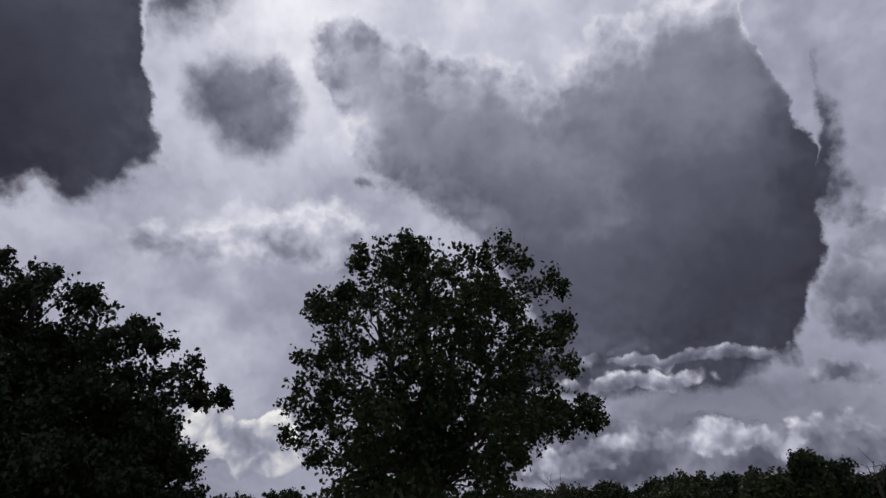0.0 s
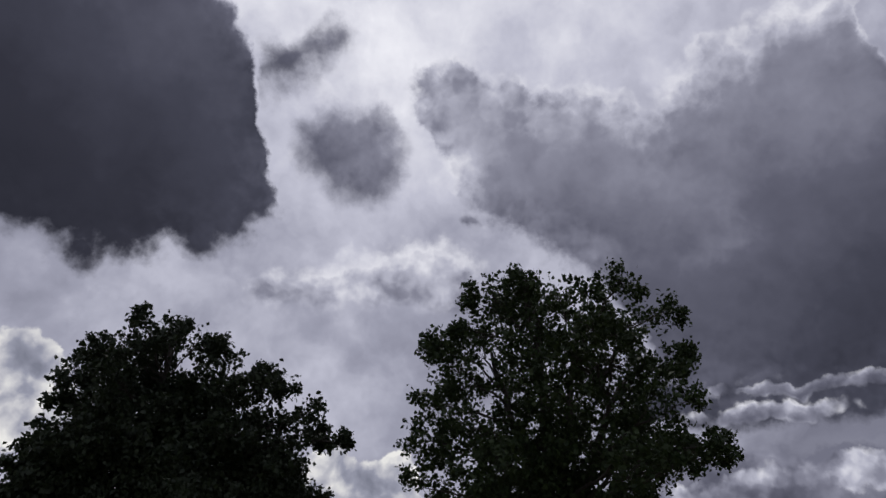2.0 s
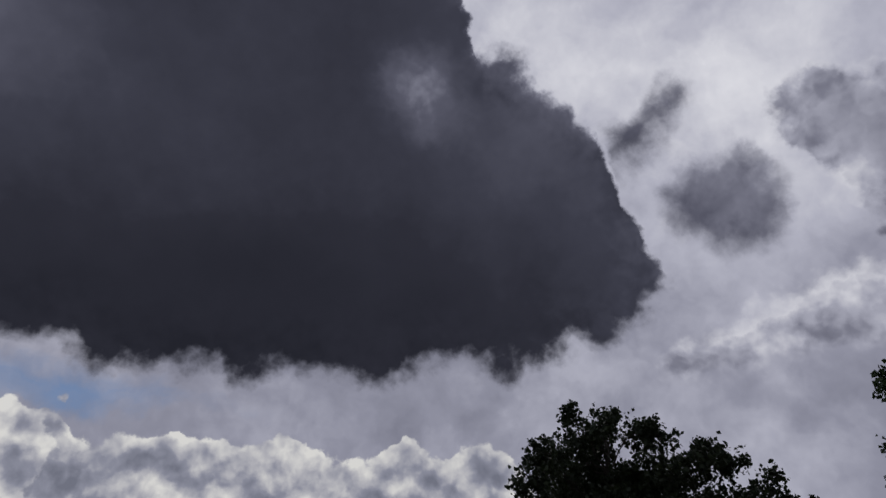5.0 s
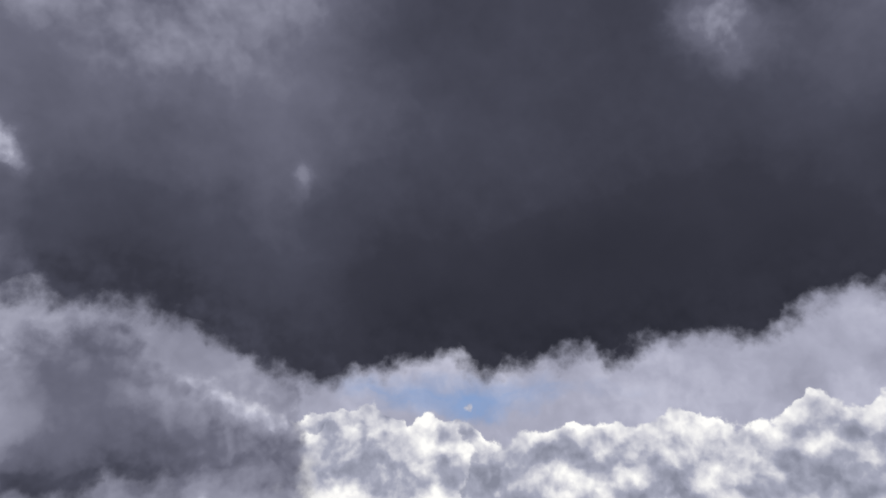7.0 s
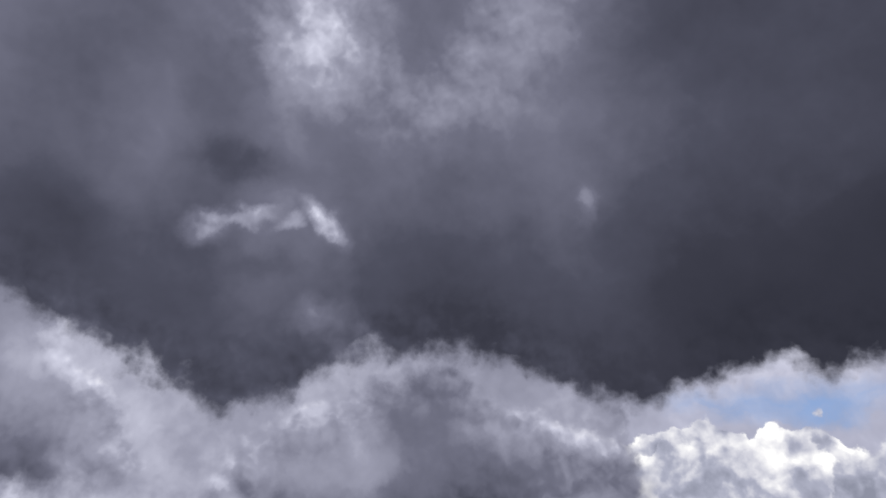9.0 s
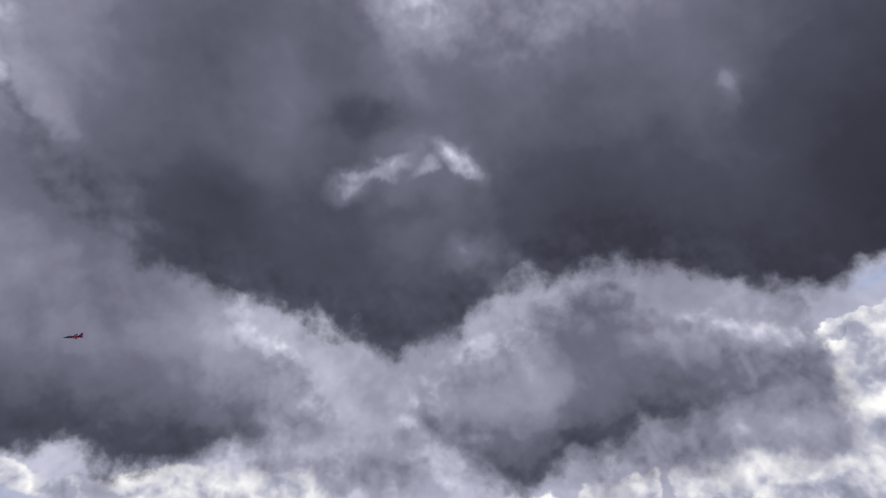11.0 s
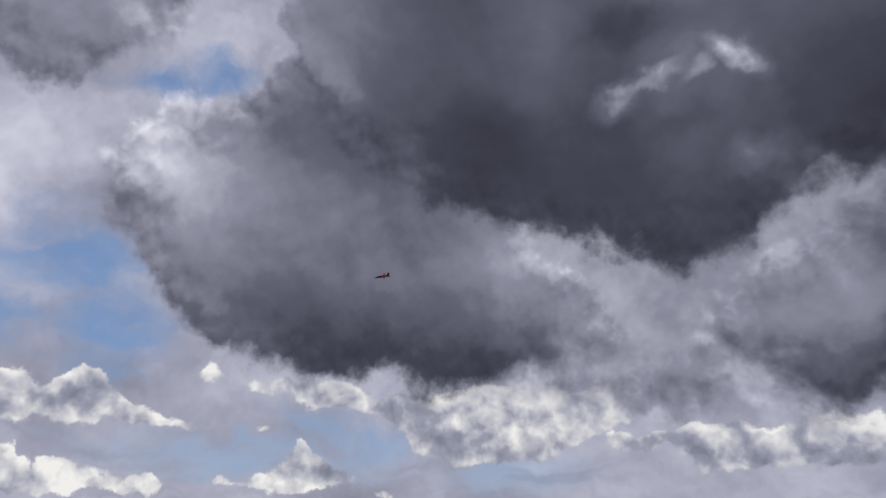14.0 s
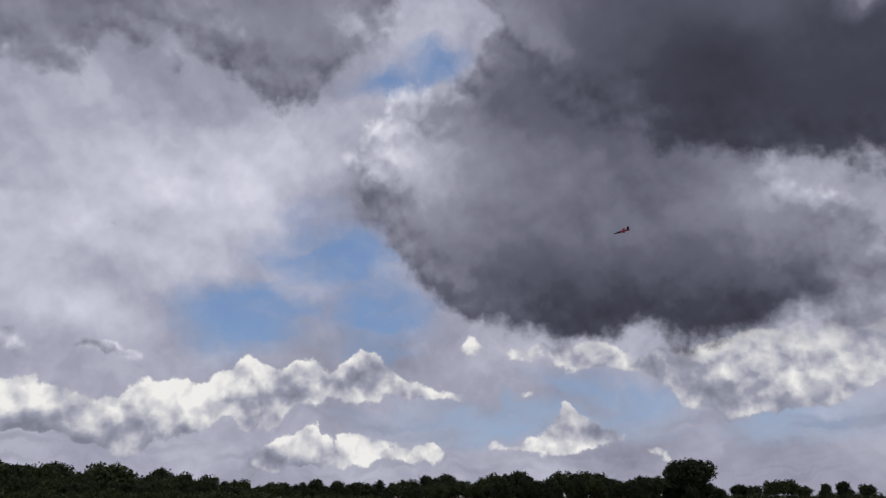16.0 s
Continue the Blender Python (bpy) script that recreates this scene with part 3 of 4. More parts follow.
def foliage(name, colour, other):
    """Leaves: each takes its own green, and lets some light through."""
    mat = bpy.data.materials.new(name)
    mat.use_nodes = True
    t = mat.node_tree
    p = t.nodes["Principled BSDF"]
    g = node(t, "ShaderNodeNewGeometry").outputs["Random Per Island"]
    c = t.nodes.new("ShaderNodeMix")
    c.data_type = "RGBA"
    feed(t, c, {0: g, 6: (*colour, 1), 7: (*other, 1)})
    t.links.new(c.outputs[2], p.inputs["Base Color"])
    p.inputs["Roughness"].default_value = 0.6
    tr = node(t, "ShaderNodeBsdfTranslucent", {"Color": c.outputs[2]})
    mx = node(t, "ShaderNodeMixShader", {0: 0.12, 1: p.outputs[0], 2: tr.outputs[0]})
    t.links.new(mx.outputs[0], t.nodes["Material Output"].inputs[0])
    return mat


def paint(name, colour, rough=0.35, metal=0.0):
    mat = bpy.data.materials.new(name)
    mat.use_nodes = True
    p = mat.node_tree.nodes["Principled BSDF"]
    p.inputs["Base Color"].default_value = (*colour, 1)
    p.inputs["Roughness"].default_value = rough
    p.inputs["Metallic"].default_value = metal
    return mat


grass_mat = surface("meadow_grass", (0.07, 0.085, 0.03), (0.20, 0.16, 0.085), 0.05, 0.95, 0.5)
bark_mat = surface("bark", (0.045, 0.038, 0.030), (0.09, 0.08, 0.065), 3.0, 0.95, 0.8)
ash_leaf = foliage("ash_leaf", (0.022, 0.042, 0.010), (0.055, 0.085, 0.022))
oak_leaf = foliage("oak_leaf", (0.018, 0.030, 0.011), (0.036, 0.054, 0.018))
wood_leaf = foliage("woodland_leaf", (0.022, 0.036, 0.012), (0.055, 0.080, 0.024))
hedge_leaf = foliage("hedge_leaf", (0.040, 0.060, 0.016), (0.085, 0.105, 0.034))
red_mat = paint("red_gloss_paint", (0.34, 0.010, 0.045), 0.35)
black_mat = paint("black_paint", (0.012, 0.012, 0.016), 0.4)
canopy_mat = paint("tinted_canopy", (0.02, 0.025, 0.03), 0.08)


# ---- building helpers ----
def raw_mesh(name, verts, faces, material, parent=None, label="", smooth=False):
    me = bpy.data.meshes.new(name)
    me.from_pydata(verts, [], faces)
    me.materials.append(material)
    if smooth:
        me.polygons.foreach_set("use_smooth", [True] * len(me.polygons))
    me.update()
    ob = new(name, me)
    if parent is not None:
        ob.parent = parent
    if label:
        ob["label"] = label
    return ob


def mesh_object(name, bm, material, parent=None, label=""):
    me = bpy.data.meshes.new(name)
    bm.to_mesh(me)
    bm.free()
    me.materials.append(material)
    ob = new(name, me)
    if parent is not None:
        ob.parent = parent
    if label:
        ob["label"] = label
    return ob


def tube(verts, faces, path, radii, sides=7):
    """Adds a tapering round limb along a path of points."""
    base = len(verts)
    n = len(path)
    for i, (p, r) in enumerate(zip(path, radii)):
        d = (path[min(i + 1, n - 1)] - path[max(i - 1, 0)]).normalized()
        a = d.orthogonal().normalized()
        b = d.cross(a)
        for k in range(sides):
            w = 2 * math.pi * k / sides
            verts.append(p + (a * math.cos(w) + b * math.sin(w)) * r)
    for i in range(n - 1):
        for k in range(sides):
            k2 = (k + 1) % sides
            faces.append((base + i * sides + k, base + i * sides + k2, base + (i + 1) * sides + k2, base + (i + 1) * sides + k))
    faces.append(tuple(base + k for k in reversed(range(sides))))
    faces.append(tuple(base + (n - 1) * sides + k for k in range(sides)))


def bend(a, b, sag, steps, rng, wobble):
    """A crooked way from a to b, first rising, then spreading."""
    mid = a.lerp(b, 0.5) + Vector((0, 0, sag))
    out = []
    for i in range(steps + 1):
        f = i / steps
        p = a.lerp(mid, f).lerp(mid.lerp(b, f), f)
        if 0 < i < steps:
            p = p + Vector(rng.normal(0, wobble, 3))
        out.append(p)
    return out


def leaf_mesh(name, centres, size, material, rng, parent, label):
    """Many small pointed leaves at the given centres, as one mesh."""
    n = len(centres)
    axis = rng.normal(size=(n, 3))
    axis[:, 2] -= 0.5
    axis /= np.linalg.norm(axis, axis=1)[:, None]
    side = np.cross(axis, rng.normal(size=(n, 3)))
    side /= np.linalg.norm(side, axis=1)[:, None] + 1e-9
    up = np.cross(axis, side)
    length = size * rng.uniform(0.6, 1.35, (n, 1))
    w = length * rng.uniform(0.28, 0.45, (n, 1))
    fold = up * w * 0.35
    v = np.stack([centres - axis * length / 2, centres + side * w + fold, centres + axis * length / 2, centres - side * w + fold], 1)
    me = bpy.data.meshes.new(name)
    me.vertices.add(4 * n)
    me.vertices.foreach_set("co", v.reshape(-1).astype(np.float32))
    tri = np.array([0, 1, 2, 0, 2, 3])
    loops = (np.arange(n)[:, None] * 4 + tri[None]).reshape(-1)
    me.loops.add(6 * n)
    me.loops.foreach_set("vertex_index", loops.astype(np.int32))
    me.polygons.add(2 * n)
    me.polygons.foreach_set("loop_start", np.arange(0, 6 * n, 3, dtype=np.int32))
    me.update(calc_edges=True)
    me.materials.append(material)
    ob = new(name, me)
    ob.parent = parent
    ob["label"] = label
    ob["kind"] = "stuff"
    return ob


def spray_points(centre, radius, sprays, per, spread, rng):
    """Leaf places in one clump: sprays near its skin, leaves gathered round each."""
    d = rng.normal(size=(sprays, 3))
    d /= np.linalg.norm(d, axis=1)[:, None]
    rad = radius * rng.uniform(0.12, 1.0, (sprays, 1)) ** 0.6
    tips = np.array(centre) + d * rad * np.array([1.0, 1.0, 0.9])
    pts = np.repeat(tips, per, 0) + rng.normal(0, spread, (sprays * per, 3))
    return tips, pts


def big_tree(where, turn, clumps, stems, leaf, leaf_size, density, seed, label, depth=0.75):
    """A broad tree: forked trunk, a crooked limb to every clump, twigs and sprays of leaves."""
    rng = np.random.default_rng(seed)
    root = new("tree")
    root.matrix_world = pose(*where, 0, 0, turn)
    half = max(abs(c[0]) for c in clumps)
    top = max(c[1] for c in clumps)
    placed = []
    for x, z, r in clumps:
        room = half * depth * math.sqrt(max(0.05, 1 - (x / (half * 1.1)) ** 2)) * (1.0 if z < top * 0.75 else 0.6)
        y = rng.uniform(-room, room)
        placed.append((Vector((x, y, z)), r))
        if r > 1.2:
            placed.append((Vector((x * 0.9 + rng.normal(0, 0.3), -y + rng.normal(0, 0.8), z - 0.1 * r)), r * 0.8))
    # every clump carries smaller tufts on its outer side
    tufts = []
    for c, r in placed:
        for _ in range(4):
            d = Vector(rng.normal(size=3))
            d.z = d.z * 0.7 + 0.05
            d.x += 0.5 * c.x / half
            d.normalize()
            tufts.append((c + d * r * 0.72, r * rng.uniform(0.24, 0.42)))
    placed = [(c, r * 0.78) for c, r in placed]
    # trunk with its main stems
    verts, faces = [], []
    fork = Vector((stems[0][0] * 0.2, 0, top * 0.17))
    tube(verts, faces, [Vector((0, 0, -0.3)), Vector((0, 0, 0.15)), Vector((0.02, 0, top * 0.08)), fork], [0.62, 0.46, 0.38, 0.36], 12)
    lines = []
    for x, y, z in stems:
        path = bend(fork - Vector((0, 0, 0.25)), Vector((x, y, z)), 0.6, 9, rng, 0.10)
        tube(verts, faces, path, [0.25 * (1 - 0.085 * i) + 0.02 for i in range(10)], 8)
        lines.append(path)
    raw_mesh("trunk", verts, faces, bark_mat, root, "forked grey-brown trunk", True)
    spots = []
    for c, r in placed:
        best = min(((p - c).length + 1.4 * max(0, p.z - c.z + 0.4 * abs(p.x - c.x)), i, j) for i, path in enumerate(lines) for j, p in enumerate(path[1:8]))
        start = lines[best[1]][best[2] + 1]
        verts, faces = [], []
        length = (c - start).length
        path = bend(start, c, 0.12 * length, 7, rng, 0.05 + 0.012 * length)
        thick = 0.035 + 0.011 * length
        tube(verts, faces, path, [thick * (1 - 0.11 * i) for i in range(8)], 6)
        sprays = max(10, int(density * 17 * r * r))
        tips, pts = spray_points(c, r, sprays, 15, 0.16 + 0.05 * r, rng)
        spots.append(pts)
        for tip in tips[:: max(1, sprays // 16)]:
            twig = bend(path[int(rng.integers(4, 8))], Vector(tip), 0.1, 4, rng, 0.04)
            tube(verts, faces, twig, [0.020, 0.016, 0.012, 0.009, 0.006], 4)
        raw_mesh("limb", verts, faces, bark_mat, root, "", True)
    for c, r in tufts:
        spots.append(spray_points(c, r, max(5, int(density * 26 * r * r)), 13, 0.13, rng)[1])
    leaf_mesh("crown", np.concatenate(spots), leaf_size, leaf, rng, root, "uneven crown of dark green leaves")
    tagged(root, label, "tree")
    return root


# ---- ground ----
bm = bmesh.new()
bmesh.ops.create_circle(bm, cap_ends=True, segments=96, radius=4500)
tagged(mesh_object("ground", bm, grass_mat), "flat field of dry and green grass to the horizon", "field", kind="structure")

# ---- the two large trees ----
ASH = [(-1.0, 14.4, 1.2), (0.8, 13.7, 1.2), (2.0, 13.5, 0.9), (-2.2, 13.0, 1.6), (-0.4, 11.8, 2.2), (3.6, 12.5, 1.3), (5.1, 12.0, 1.2), (5.8, 10.3, 1.2), (3.6, 10.6, 1.6), (5.1, 9.5, 0.9), (-3.6, 11.7, 1.3), (-4.2, 9.8, 1.6), (-1.6, 9.4, 2.2), (1.5, 9.5, 1.9), (3.1, 8.0, 1.6), (-5.2, 8.5, 1.2), (-5.3, 6.8, 1.3), (-3.3, 7.2, 1.9), (-1.0, 6.6, 2.2), (1.4, 6.2, 1.9), (3.6, 6.5, 1.6), (5.3, 6.8, 1.2), (6.0, 5.6, 0.9), (4.4, 5.5, 1.3), (-5.8, 5.1, 1.1), (-3.9, 4.8, 1.9), (-1.5, 4.5, 2.2), (1.0, 4.3, 1.6), (2.6, 4.2, 0.8), (-4.2, 3.0, 1.9), (-1.6, 2.6, 2.4), (0.5, 2.5, 1.3)
       ]
ASH_FILL = [(2.5, 11.9, 1.2), (2.1, 10.5, 1.3), (0.4, 8.2, 1.6), (-2.6, 5.7, 1.6), (-0.2, 5.1, 1.6), (4.0, 9.2, 1.2), (4.5, 7.2, 1.3), (5.6, 6.3, 1.1), (3.2, 5.4, 1.5), (6.2, 5.9, 0.9), (2.2, 3.4, 1.4), (-4.6, 10.9, 1.2), (-0.6, 13.6, 1.3)
            ]
OAK_TOP = [(-0.6, 12.9, 1.3), (1.2, 13.2, 1.2), (-3.6, 12.3, 1.3), (-2, 12.2, 1.5), (2.5, 12.6, 1.2), (-4.3, 10.6, 1.3), (-2.9, 10.1, 1.6), (-0.2, 10.8, 1.9), (2.4, 10.4, 1.6), (4.5, 11.1, 1.3), (5.7, 11.1, 1.1), (6.9, 9.8, 1), (7.6, 9, 0.7), (8.3, 8.1, 0.6), (7.6, 8, 0.4), (4.8, 9.3, 1.3), (5.4, 7.9, 1.3), (3.1, 8.1, 1.9), (0.6, 8.1, 2), (-1.9, 8.1, 2), (-4.3, 8.1, 1.7), (-5.4, 7.2, 1.3), (-4.5, 6, 1.7), (-2.2, 6, 2.2), (0.9, 6, 2.2), (4.3, 6.2, 1.9), (6.3, 6.2, 1.1), (-4.9, 9.6, 0.6), (0.2, 14.1, 0.5), (-1.7, 13.5, 0.8), (-6, 6.7, 0.8)]
OAK_LOW = [(5, 6.5, 1.6), (6.2, 5, 1.4), (7.3, 3.8, 1.2), (8.4, 3, 0.5), (2.7, 5, 2.5), (0.5, 5, 2.5), (4.1, 3.2, 2.5), (1.4, 3, 1.9), (-4.5, 6.9, 1.3), (-4.9, 5.4, 1.6), (-3.7, 4.5, 2.2), (-5.7, 3.8, 2.2)]
OAK_SIDE = [(5.2, 7.0, 2.2), (6.4, 5.4, 1.6), (1.7, 7.9, 3.5), (-2.1, 7.8, 3.5), (-4.2, 7.7, 1.9), (-4.3, 5.7, 2.9), (0.7, 5.2, 3.8), (4.6, 4.6, 2.6), (1.0, 2.7, 4.8), (-2.7, 2.8, 4.8), (4.8, 2.6, 2.9)
            ]


def at(az, distance, z=0.0):
    return (distance * math.sin(radians(az)), distance * math.cos(radians(az)), z)


big_tree(at(75.9, 32), -75.9, ASH + ASH_FILL, [(-2.6, 0.6, 11), (-0.4, -0.5, 12.5), (1.5, 0.4, 12), (3.4, -0.4, 9.5)], ash_leaf, 0.22, 1.0, 5,
         "tall leafy ash tree with a thin open crown")
big_tree(at(46.5, 38), -46.5, OAK_TOP + OAK_LOW + OAK_SIDE, [(-2.5, 0.6, 11), (-0.3, -0.6, 13), (2.5, 0.8, 12), (5.0, -0.5, 9)], oak_leaf, 0.24, 1.3, 9,
         "broad dense oak tree with dark leaves", 0.35)


# ---- far woodland ----
def far_tree(seed, height, width, lumps_n, leaf, label, low=0.12):
    """A far tree: trunk and a lumpy crown of leaf sprays."""
    rng = np.random.default_rng(seed)
    root = new("far_tree")
    verts, faces = [], []
    tube(verts, faces, [Vector((0, 0, -0.5)), Vector((0.1, 0, height * 0.25)), Vector((0, 0.1, height * 0.6))], [0.45, 0.32, 0.12], 7)
    spots = []
    for i in range(lumps_n):
        a = rng.uniform(0, 2 * math.pi)
        f = rng.uniform(low, 0.88)
        spread = width / 2 * (0.55 + 0.45 * math.sin(math.pi * min(1, f + 0.15))) * rng.uniform(0.2, 0.8)
        c = Vector((math.cos(a) * spread, math.sin(a) * spread, height * (0.12 + 0.80 * f)))
        r = width * rng.uniform(0.15, 0.26)
        if c.z + r > height:
            c.z = height - r
        tube(verts, faces, [Vector((0, 0, c.z * 0.45)), Vector((c.x * 0.5, c.y * 0.5, c.z * 0.75)), c], [0.14, 0.09, 0.04], 5)
        spots.append(spray_points(c, r, int(14 * r * r), 6, 0.30, rng)[1])
    raw_mesh("trunk", verts, faces, bark_mat, root, "", True)
    leaf_mesh("crown", np.concatenate(spots), 0.62, leaf, rng, root, "lumpy dark green crown")
    return tagged(root, label, "tree", "trees of the far woodland")


KINDS = [far_tree(21, 10, 10, 22, wood_leaf, "round dark green tree in the far woodland"),
         far_tree(22, 11, 8, 20, wood_leaf, "tall dark green tree in the far woodland"),
         far_tree(23, 9, 11, 24, wood_leaf, "broad dark green tree in the far woodland"),
         far_tree(24, 8, 9, 18, hedge_leaf, "low bright green tree in the far woodland")]
rng = np.random.default_rng(77)


def skyline(stops, gap, distance, used):
    """A row of trees whose tops follow (azimuth, degrees over the eye) stops."""
    az = stops[0][0]
    while az < stops[-1][0]:
        el = float(np.interp(az, [s[0] for s in stops], [s[1] for s in stops]))
        d = distance * rng.uniform(0.93, 1.12)
        tall = (1.6 + d * math.tan(radians(el))) * rng.uniform(0.72, 1.16)
        k = int(rng.integers(0, len(KINDS)))
        base = KINDS[k]
        sc = tall / (10, 11, 9, 8)[k]
        wide = max(0.75, min(1.5, rng.uniform(0.85, 1.15))) * max(sc, 0.55)
        m = pose(*at(az, d), 0, 0, rng.uniform(0, 360)) @ Matrix.Diagonal((wide, wide, sc, 1))
        if k not in used:
            used.add(k)
            base.matrix_world = m
        else:
            copy_thing_scaled(base, m)
        az += gap * rng.uniform(0.7, 1.3)


def copy_thing_scaled(base, m):
    ob = copy_thing(base, Matrix())
    ob.matrix_basis = m
    return ob


used = set()
skyline([(-116, 2.1), (-108, 1.9), (-103, 1.75), (-96.5, 1.25), (-95.4, 0.8)], 0.6, 240, used)
skyline([(-116, 1.4), (-108, 1.3), (-97, 0.9), (-95, 0.6)], 0.6, 200, used)
skyline([(-95.5, 0.85), (-88, 1.15), (-83, 1.45), (-78, 1.5), (-74, 1.65), (-70, 1.55), (-66, 1.5), (-62, 1.2)], 0.75, 300, used)
skyline([(-95.5, 0.6), (-86, 0.8), (-76, 1.1), (-66, 1), (-61, 0.6)], 0.8, 270, used)
skyline([(-61.5, 0.7), (-58, 0.95), (-54, 0.92), (-48, 0.9), (-40, 0.9)], 1.1, 310, used)
skyline([(79.8, 2.55), (81.3, 2.75), (83.7, 2.35), (86.7, 2.25), (89.6, 2.75), (92.6, 2.65), (96.5, 3.05), (98.5, 2.55)], 0.7, 150, used)
skyline([(98.5, 2.45), (100.4, 3.05), (103.4, 3.05), (105.4, 2.55), (114.4, 2.45)], 0.9, 140, used)
skyline([(59.8, 2.65), (62.2, 2.75), (65.6, 3.15)], 1.2, 160, used)


def specimen(az, distance, el, width, seed, count, label, low=0.12):
    """A taller tree that stands out of the far woodland."""
    tall = 1.6 + distance * math.tan(radians(el))
    ob = far_tree(seed, tall, width, count, wood_leaf, label, low)
    ob.matrix_world = pose(*at(az, distance), 0, 0, 30)


specimen(-63.4, 280, 2.55, 20, 31, 20, "wide flat-topped tree rising over the far woodland", 0.55)
specimen(101.9, 135, 4.45, 8, 32, 26, "dark round tree over the hedge line")
specimen(103.7, 138, 3.75, 8, 33, 18, "dark broken-topped tree over the hedge line")
specimen(98.8, 145, 3.3, 9, 34, 11, "thin open tree over the hedge line")
specimen(63.4, 150, 3.65, 6, 35, 9, "small round tree seen between larger trees")
specimen(65.1, 158, 3.75, 5, 36, 8, "small thin tree seen between larger trees")


def bare_tree(az, distance, el, seed):
    """A dead tree: forked stems and crooked twigs without leaves."""
    rng = np.random.default_rng(seed)
    tall = 1.6 + distance * math.tan(radians(el))
    root = new("bare_tree")
    root.matrix_world = pose(*at(az, distance), 0, 0, -az)
    verts, faces = [], []
    tube(verts, faces, [Vector((0, 0, -0.3)), Vector((0.1, 0, tall * 0.35)), Vector((-0.1, 0, tall * 0.6))], [0.35, 0.25, 0.18], 8)
    raw_mesh("trunk", verts, faces, bark_mat, root, "", True)
    for i in range(7):
        verts, faces = [], []
        start = Vector((0, 0, tall * rng.uniform(0.35, 0.6)))
        end = Vector((rng.uniform(-0.28, 0.28) * tall, rng.uniform(-0.2, 0.2) * tall, tall * rng.uniform(0.7, 1.0)))
        path = bend(start, end, 0.3, 6, rng, 0.18)
        tube(verts, faces, path, [0.13, 0.11, 0.09, 0.08, 0.06, 0.05, 0.03], 6)
        for _ in range(3):
            p = path[int(rng.integers(2, 6))]
            tube(verts, faces, bend(p, p + Vector(rng.normal(0, 0.09 * tall, 3)) + Vector((0, 0, 0.08 * tall)), 0.1, 3, rng, 0.06), [0.05, 0.04, 0.03, 0.02], 5)
        raw_mesh("limb", verts, faces, bark_mat, root, "", True)
    return tagged(root, "bare dead tree with crooked grey branches", "tree")


bare_tree(84.8, 140, 3.3, 61)
bare_tree(106, 130, 3.6, 62)


# ---- hedges along the field ----
def hedge(az0, az1, distance, height, seed, label):
    """A clipped line of shrubs: stems at its foot and a lumpy body of leaves."""
    rng = np.random.default_rng(seed)
    root = new("hedge")
    pts, verts, faces = [], [], []
    az = az0
    while az < az1:
        d = distance * rng.uniform(0.98, 1.02)
        tall = height * rng.uniform(0.7, 1.15)
        x, y, _ = at(az, d)
        r = tall * 0.55
        pts.append(spray_points((x, y, tall * 0.5), r, int(20 * r * r) + 8, 6, 0.22, rng)[1] * np.array([1, 1, 1]))
        tube(verts, faces, [Vector((x, y, -0.2)), Vector((x, y, tall * 0.5))], [0.06, 0.03], 5)
        az += math.degrees(tall * 0.7 / distance)
    tagged(raw_mesh("stems", verts, faces, bark_mat, root), kind="stuff")
    leaf_mesh("foliage", np.concatenate(pts), 0.42, hedge_leaf, rng, root, "mid green hedge leaves")
    return tagged(root, label, "hedge")


hedge(-116, -94.5, 165, 2.6, 71, "long mid green hedge in front of the wood")
hedge(-94.5, -86, 190, 1.9, 72, "low green hedge along the field edge")
hedge(-66, -46, 285, 2.4, 73, "low brown-green hedge along the field edge")


# ---- small markers in the field ----
def marker(az, distance, height, colour, label):
    root = new("marker_post")
    root.matrix_world = pose(*at(az, distance))
    raw_mesh("post", *loft_up([(-0.1, 0.05), (height * 0.9, 0.05), (height, 0.03)]), black_mat, root)
    raw_mesh("board", *loft_up([(height * 0.55, 0.02), (height * 0.58, 0.20), (height * 0.97, 0.20), (height, 0.02)]), colour, root, "painted marker head")
    return tagged(root, label, "marker post")


def loft_up(rings, sides=8):
    verts = [(r * math.cos(2 * math.pi * k / sides), r * math.sin(2 * math.pi * k / sides), z) for z, r in rings for k in range(sides)]
    faces = [(i * sides + k, i * sides + (k + 1) % sides, (i + 1) * sides + (k + 1) % sides, (i + 1) * sides + k)
             for i in range(len(rings) - 1) for k in range(sides)]
    return verts, faces + [tuple(reversed(range(sides))), tuple((len(rings) - 1) * sides + k for k in range(sides))]


marker(-62.6, 150, 1.0, black_mat, "small dark marker post in the field")
marker(-55.8, 230, 1.1, paint("orange_paint", (0.6, 0.18, 0.05), 0.5), "small orange marker post at the field edge")


# ---- the model aeroplane ----
def loft(rings, sides=14):
    """A round body through (x, half width, half height, z) rings along x."""
    verts, faces = [], []
    for x, w, h, z in rings:
        for k in range(sides):
            a = 2 * math.pi * k / sides
            verts.append((x, w * math.cos(a), z + h * math.sin(a)))
    for i in range(len(rings) - 1):
        for k in range(sides):
            k2 = (k + 1) % sides
            faces.append((i * sides + k, i * sides + k2, (i + 1) * sides + k2, (i + 1) * sides + k))
    faces.append(tuple(reversed(range(sides))))
    faces.append(tuple((len(rings) - 1) * sides + k for k in range(sides)))
    return verts, faces


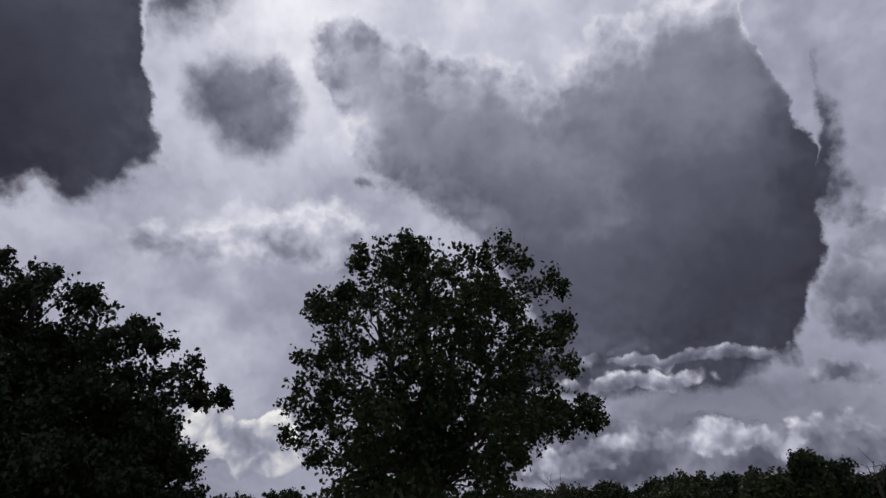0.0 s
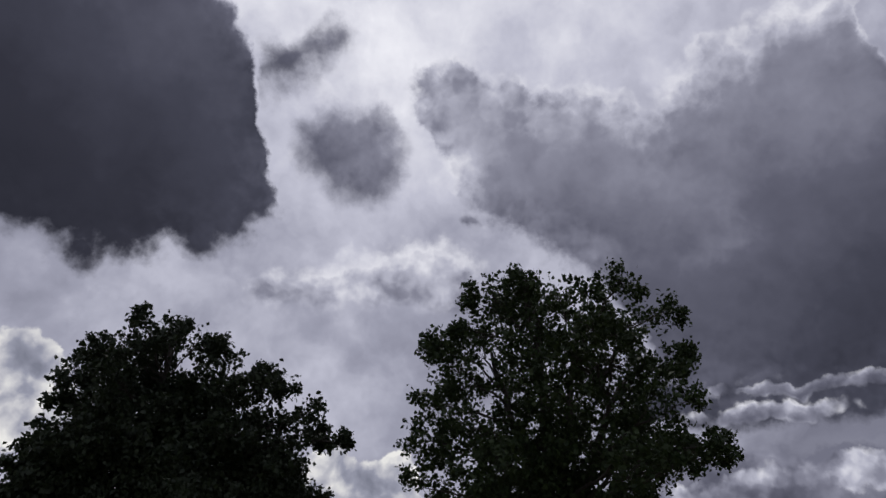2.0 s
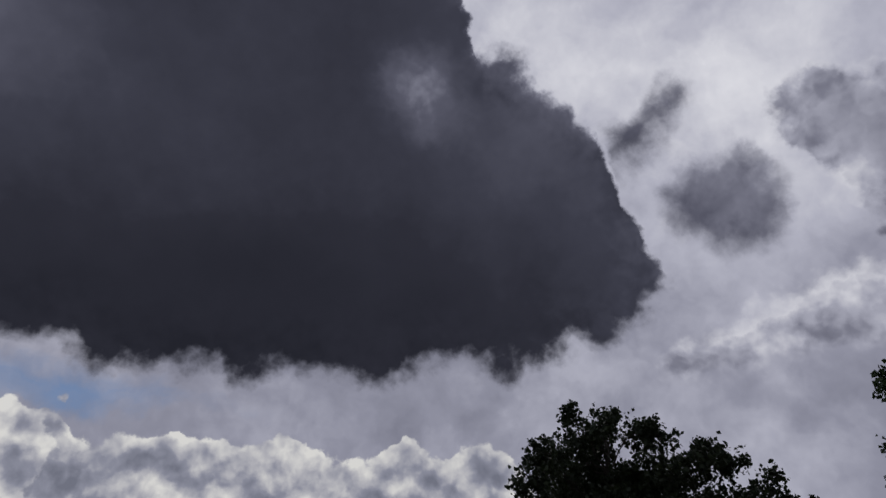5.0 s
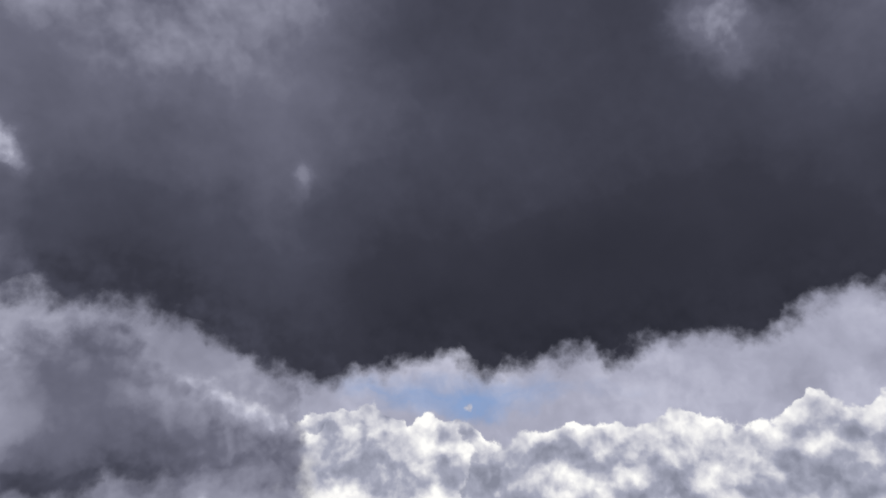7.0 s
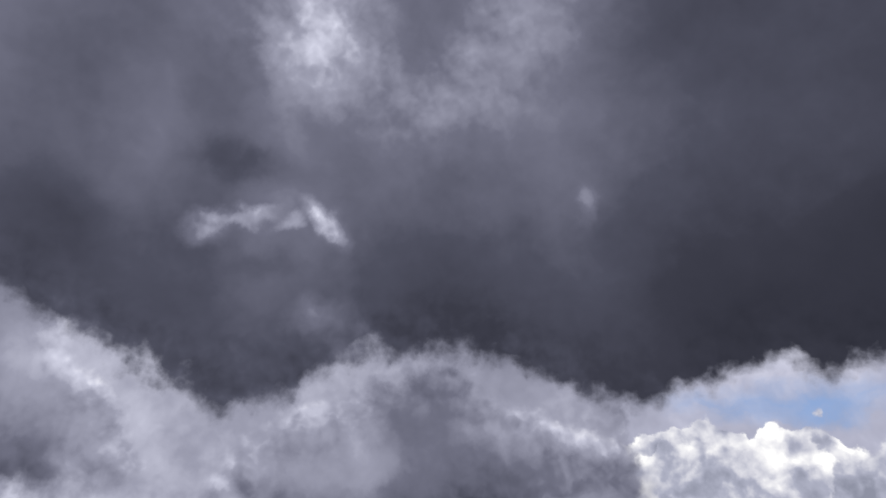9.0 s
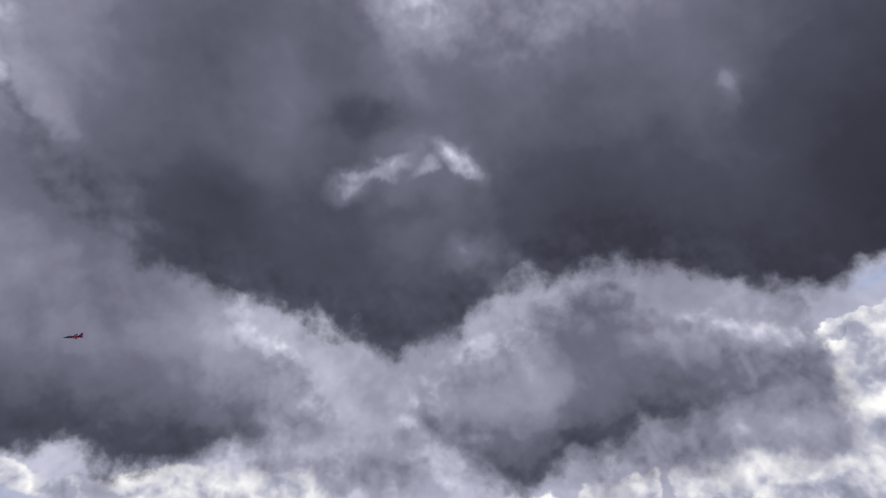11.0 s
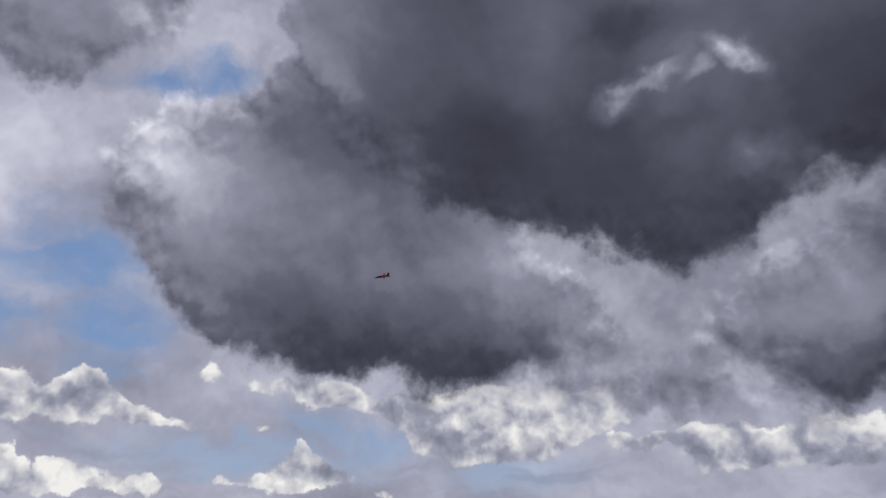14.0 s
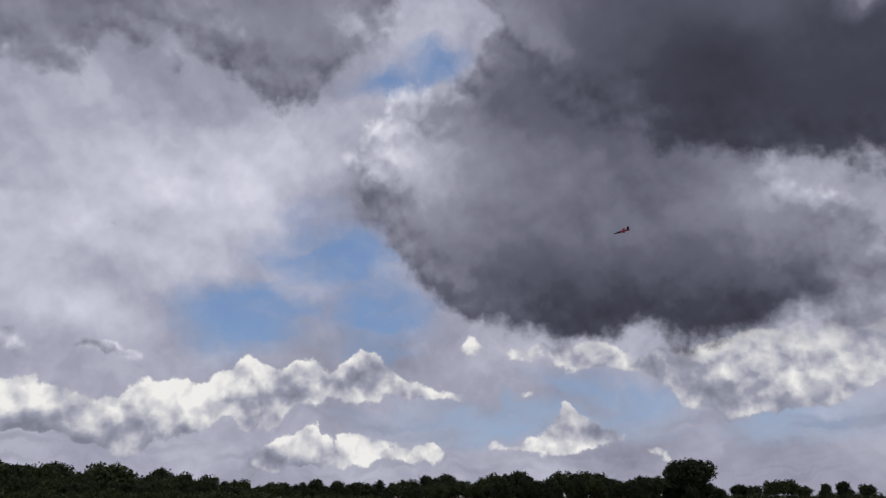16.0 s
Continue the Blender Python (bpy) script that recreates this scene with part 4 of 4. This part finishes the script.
def blade(outline, thick, axis):
    """A thin tapered surface from a plan outline; axis says which way its thickness lies."""
    n = len(outline)
    cx = sum(p[0] for p in outline) / n
    cy = sum(p[1] for p in outline) / n
    verts = []
    for off, shrink in ((-thick / 2, 0.96), (0, 1.0), (thick / 2, 0.96)):
        for p, q in outline:
            p2, q2 = cx + (p - cx) * shrink, cy + (q - cy) * shrink
            verts.append((p2, q2, off) if axis == "z" else (p2, off, q2))
    faces = [tuple(reversed(range(n))), tuple(range(2 * n, 3 * n))]
    for layer in (0, n):
        for k in range(n):
            k2 = (k + 1) % n
            faces.append((layer + k, layer + k2, layer + n + k2, layer + n + k))
    return verts, faces


def model_aeroplane():
    root = new("model_aeroplane")
    raw_mesh("fuselage", *loft([(-0.62, 0.035, 0.035, 0.02), (-0.45, 0.06, 0.065, 0.01), (-0.1, 0.08, 0.085, 0), (0.12, 0.078, 0.08, 0)]),
             red_mat, root, "red rounded fuselage", True)
    raw_mesh("nose_cone", *loft([(0.12, 0.077, 0.079, 0), (0.34, 0.062, 0.062, -0.005), (0.54, 0.036, 0.036, -0.012), (0.68, 0.006, 0.006, -0.016)]),
             black_mat, root, "black pointed nose", True)
    raw_mesh("canopy", *loft([(0.02, 0.008, 0.008, 0.075), (0.12, 0.035, 0.04, 0.075), (0.26, 0.035, 0.035, 0.06), (0.38, 0.008, 0.008, 0.045)], 10),
             canopy_mat, root, "dark tinted canopy", True)
    for side in (1, -1):
        plan = [(0.10, 0.06 * side), (-0.16, 0.56 * side), (-0.30, 0.56 * side), (-0.34, 0.06 * side)]
        wing = raw_mesh("wing", *blade(plan, 0.028, "z"), red_mat, root, "swept red wing")
        wing.rotation_euler = (radians(4 * side), 0, 0)
        tip = raw_mesh("wing_tip", *blade([(-0.15, 0.50 * side), (-0.17, 0.575 * side), (-0.32, 0.575 * side), (-0.32, 0.50 * side)], 0.036, "z"), black_mat, wing, "black wing tip")
        raw_mesh("tailplane", *blade([(-0.44, 0.03 * side), (-0.60, 0.26 * side), (-0.70, 0.26 * side), (-0.66, 0.03 * side)], 0.018, "z"),
                 black_mat, root, "black tailplane half")
    raw_mesh("fin", *blade([(-0.38, 0.05), (-0.60, 0.30), (-0.72, 0.30), (-0.64, 0.05)], 0.02, "y"), red_mat, root, "red upright tail fin")
    return tagged(root, "small red and black model jet aeroplane in flight", "model aeroplane")


plane = model_aeroplane()
PLANE_AZ, PLANE_EL, PLANE_FAR = -66.64, 19.61, 62.0
plane.matrix_world = (Matrix.Translation(Vector((0, 0, 1.6)) + Vector((math.sin(radians(PLANE_AZ)) * math.cos(radians(PLANE_EL)),
                      math.cos(radians(PLANE_AZ)) * math.cos(radians(PLANE_EL)), math.sin(radians(PLANE_EL)))) * PLANE_FAR)
                      @ pose(0, 0, 0, 0, 0, 180 - PLANE_AZ) @ pose(0, 0, 0, 0, 14, 0) @ pose(0, 0, 0, -36, 0, 0) @ pose(0, 0, 0, 0, 0, -8))
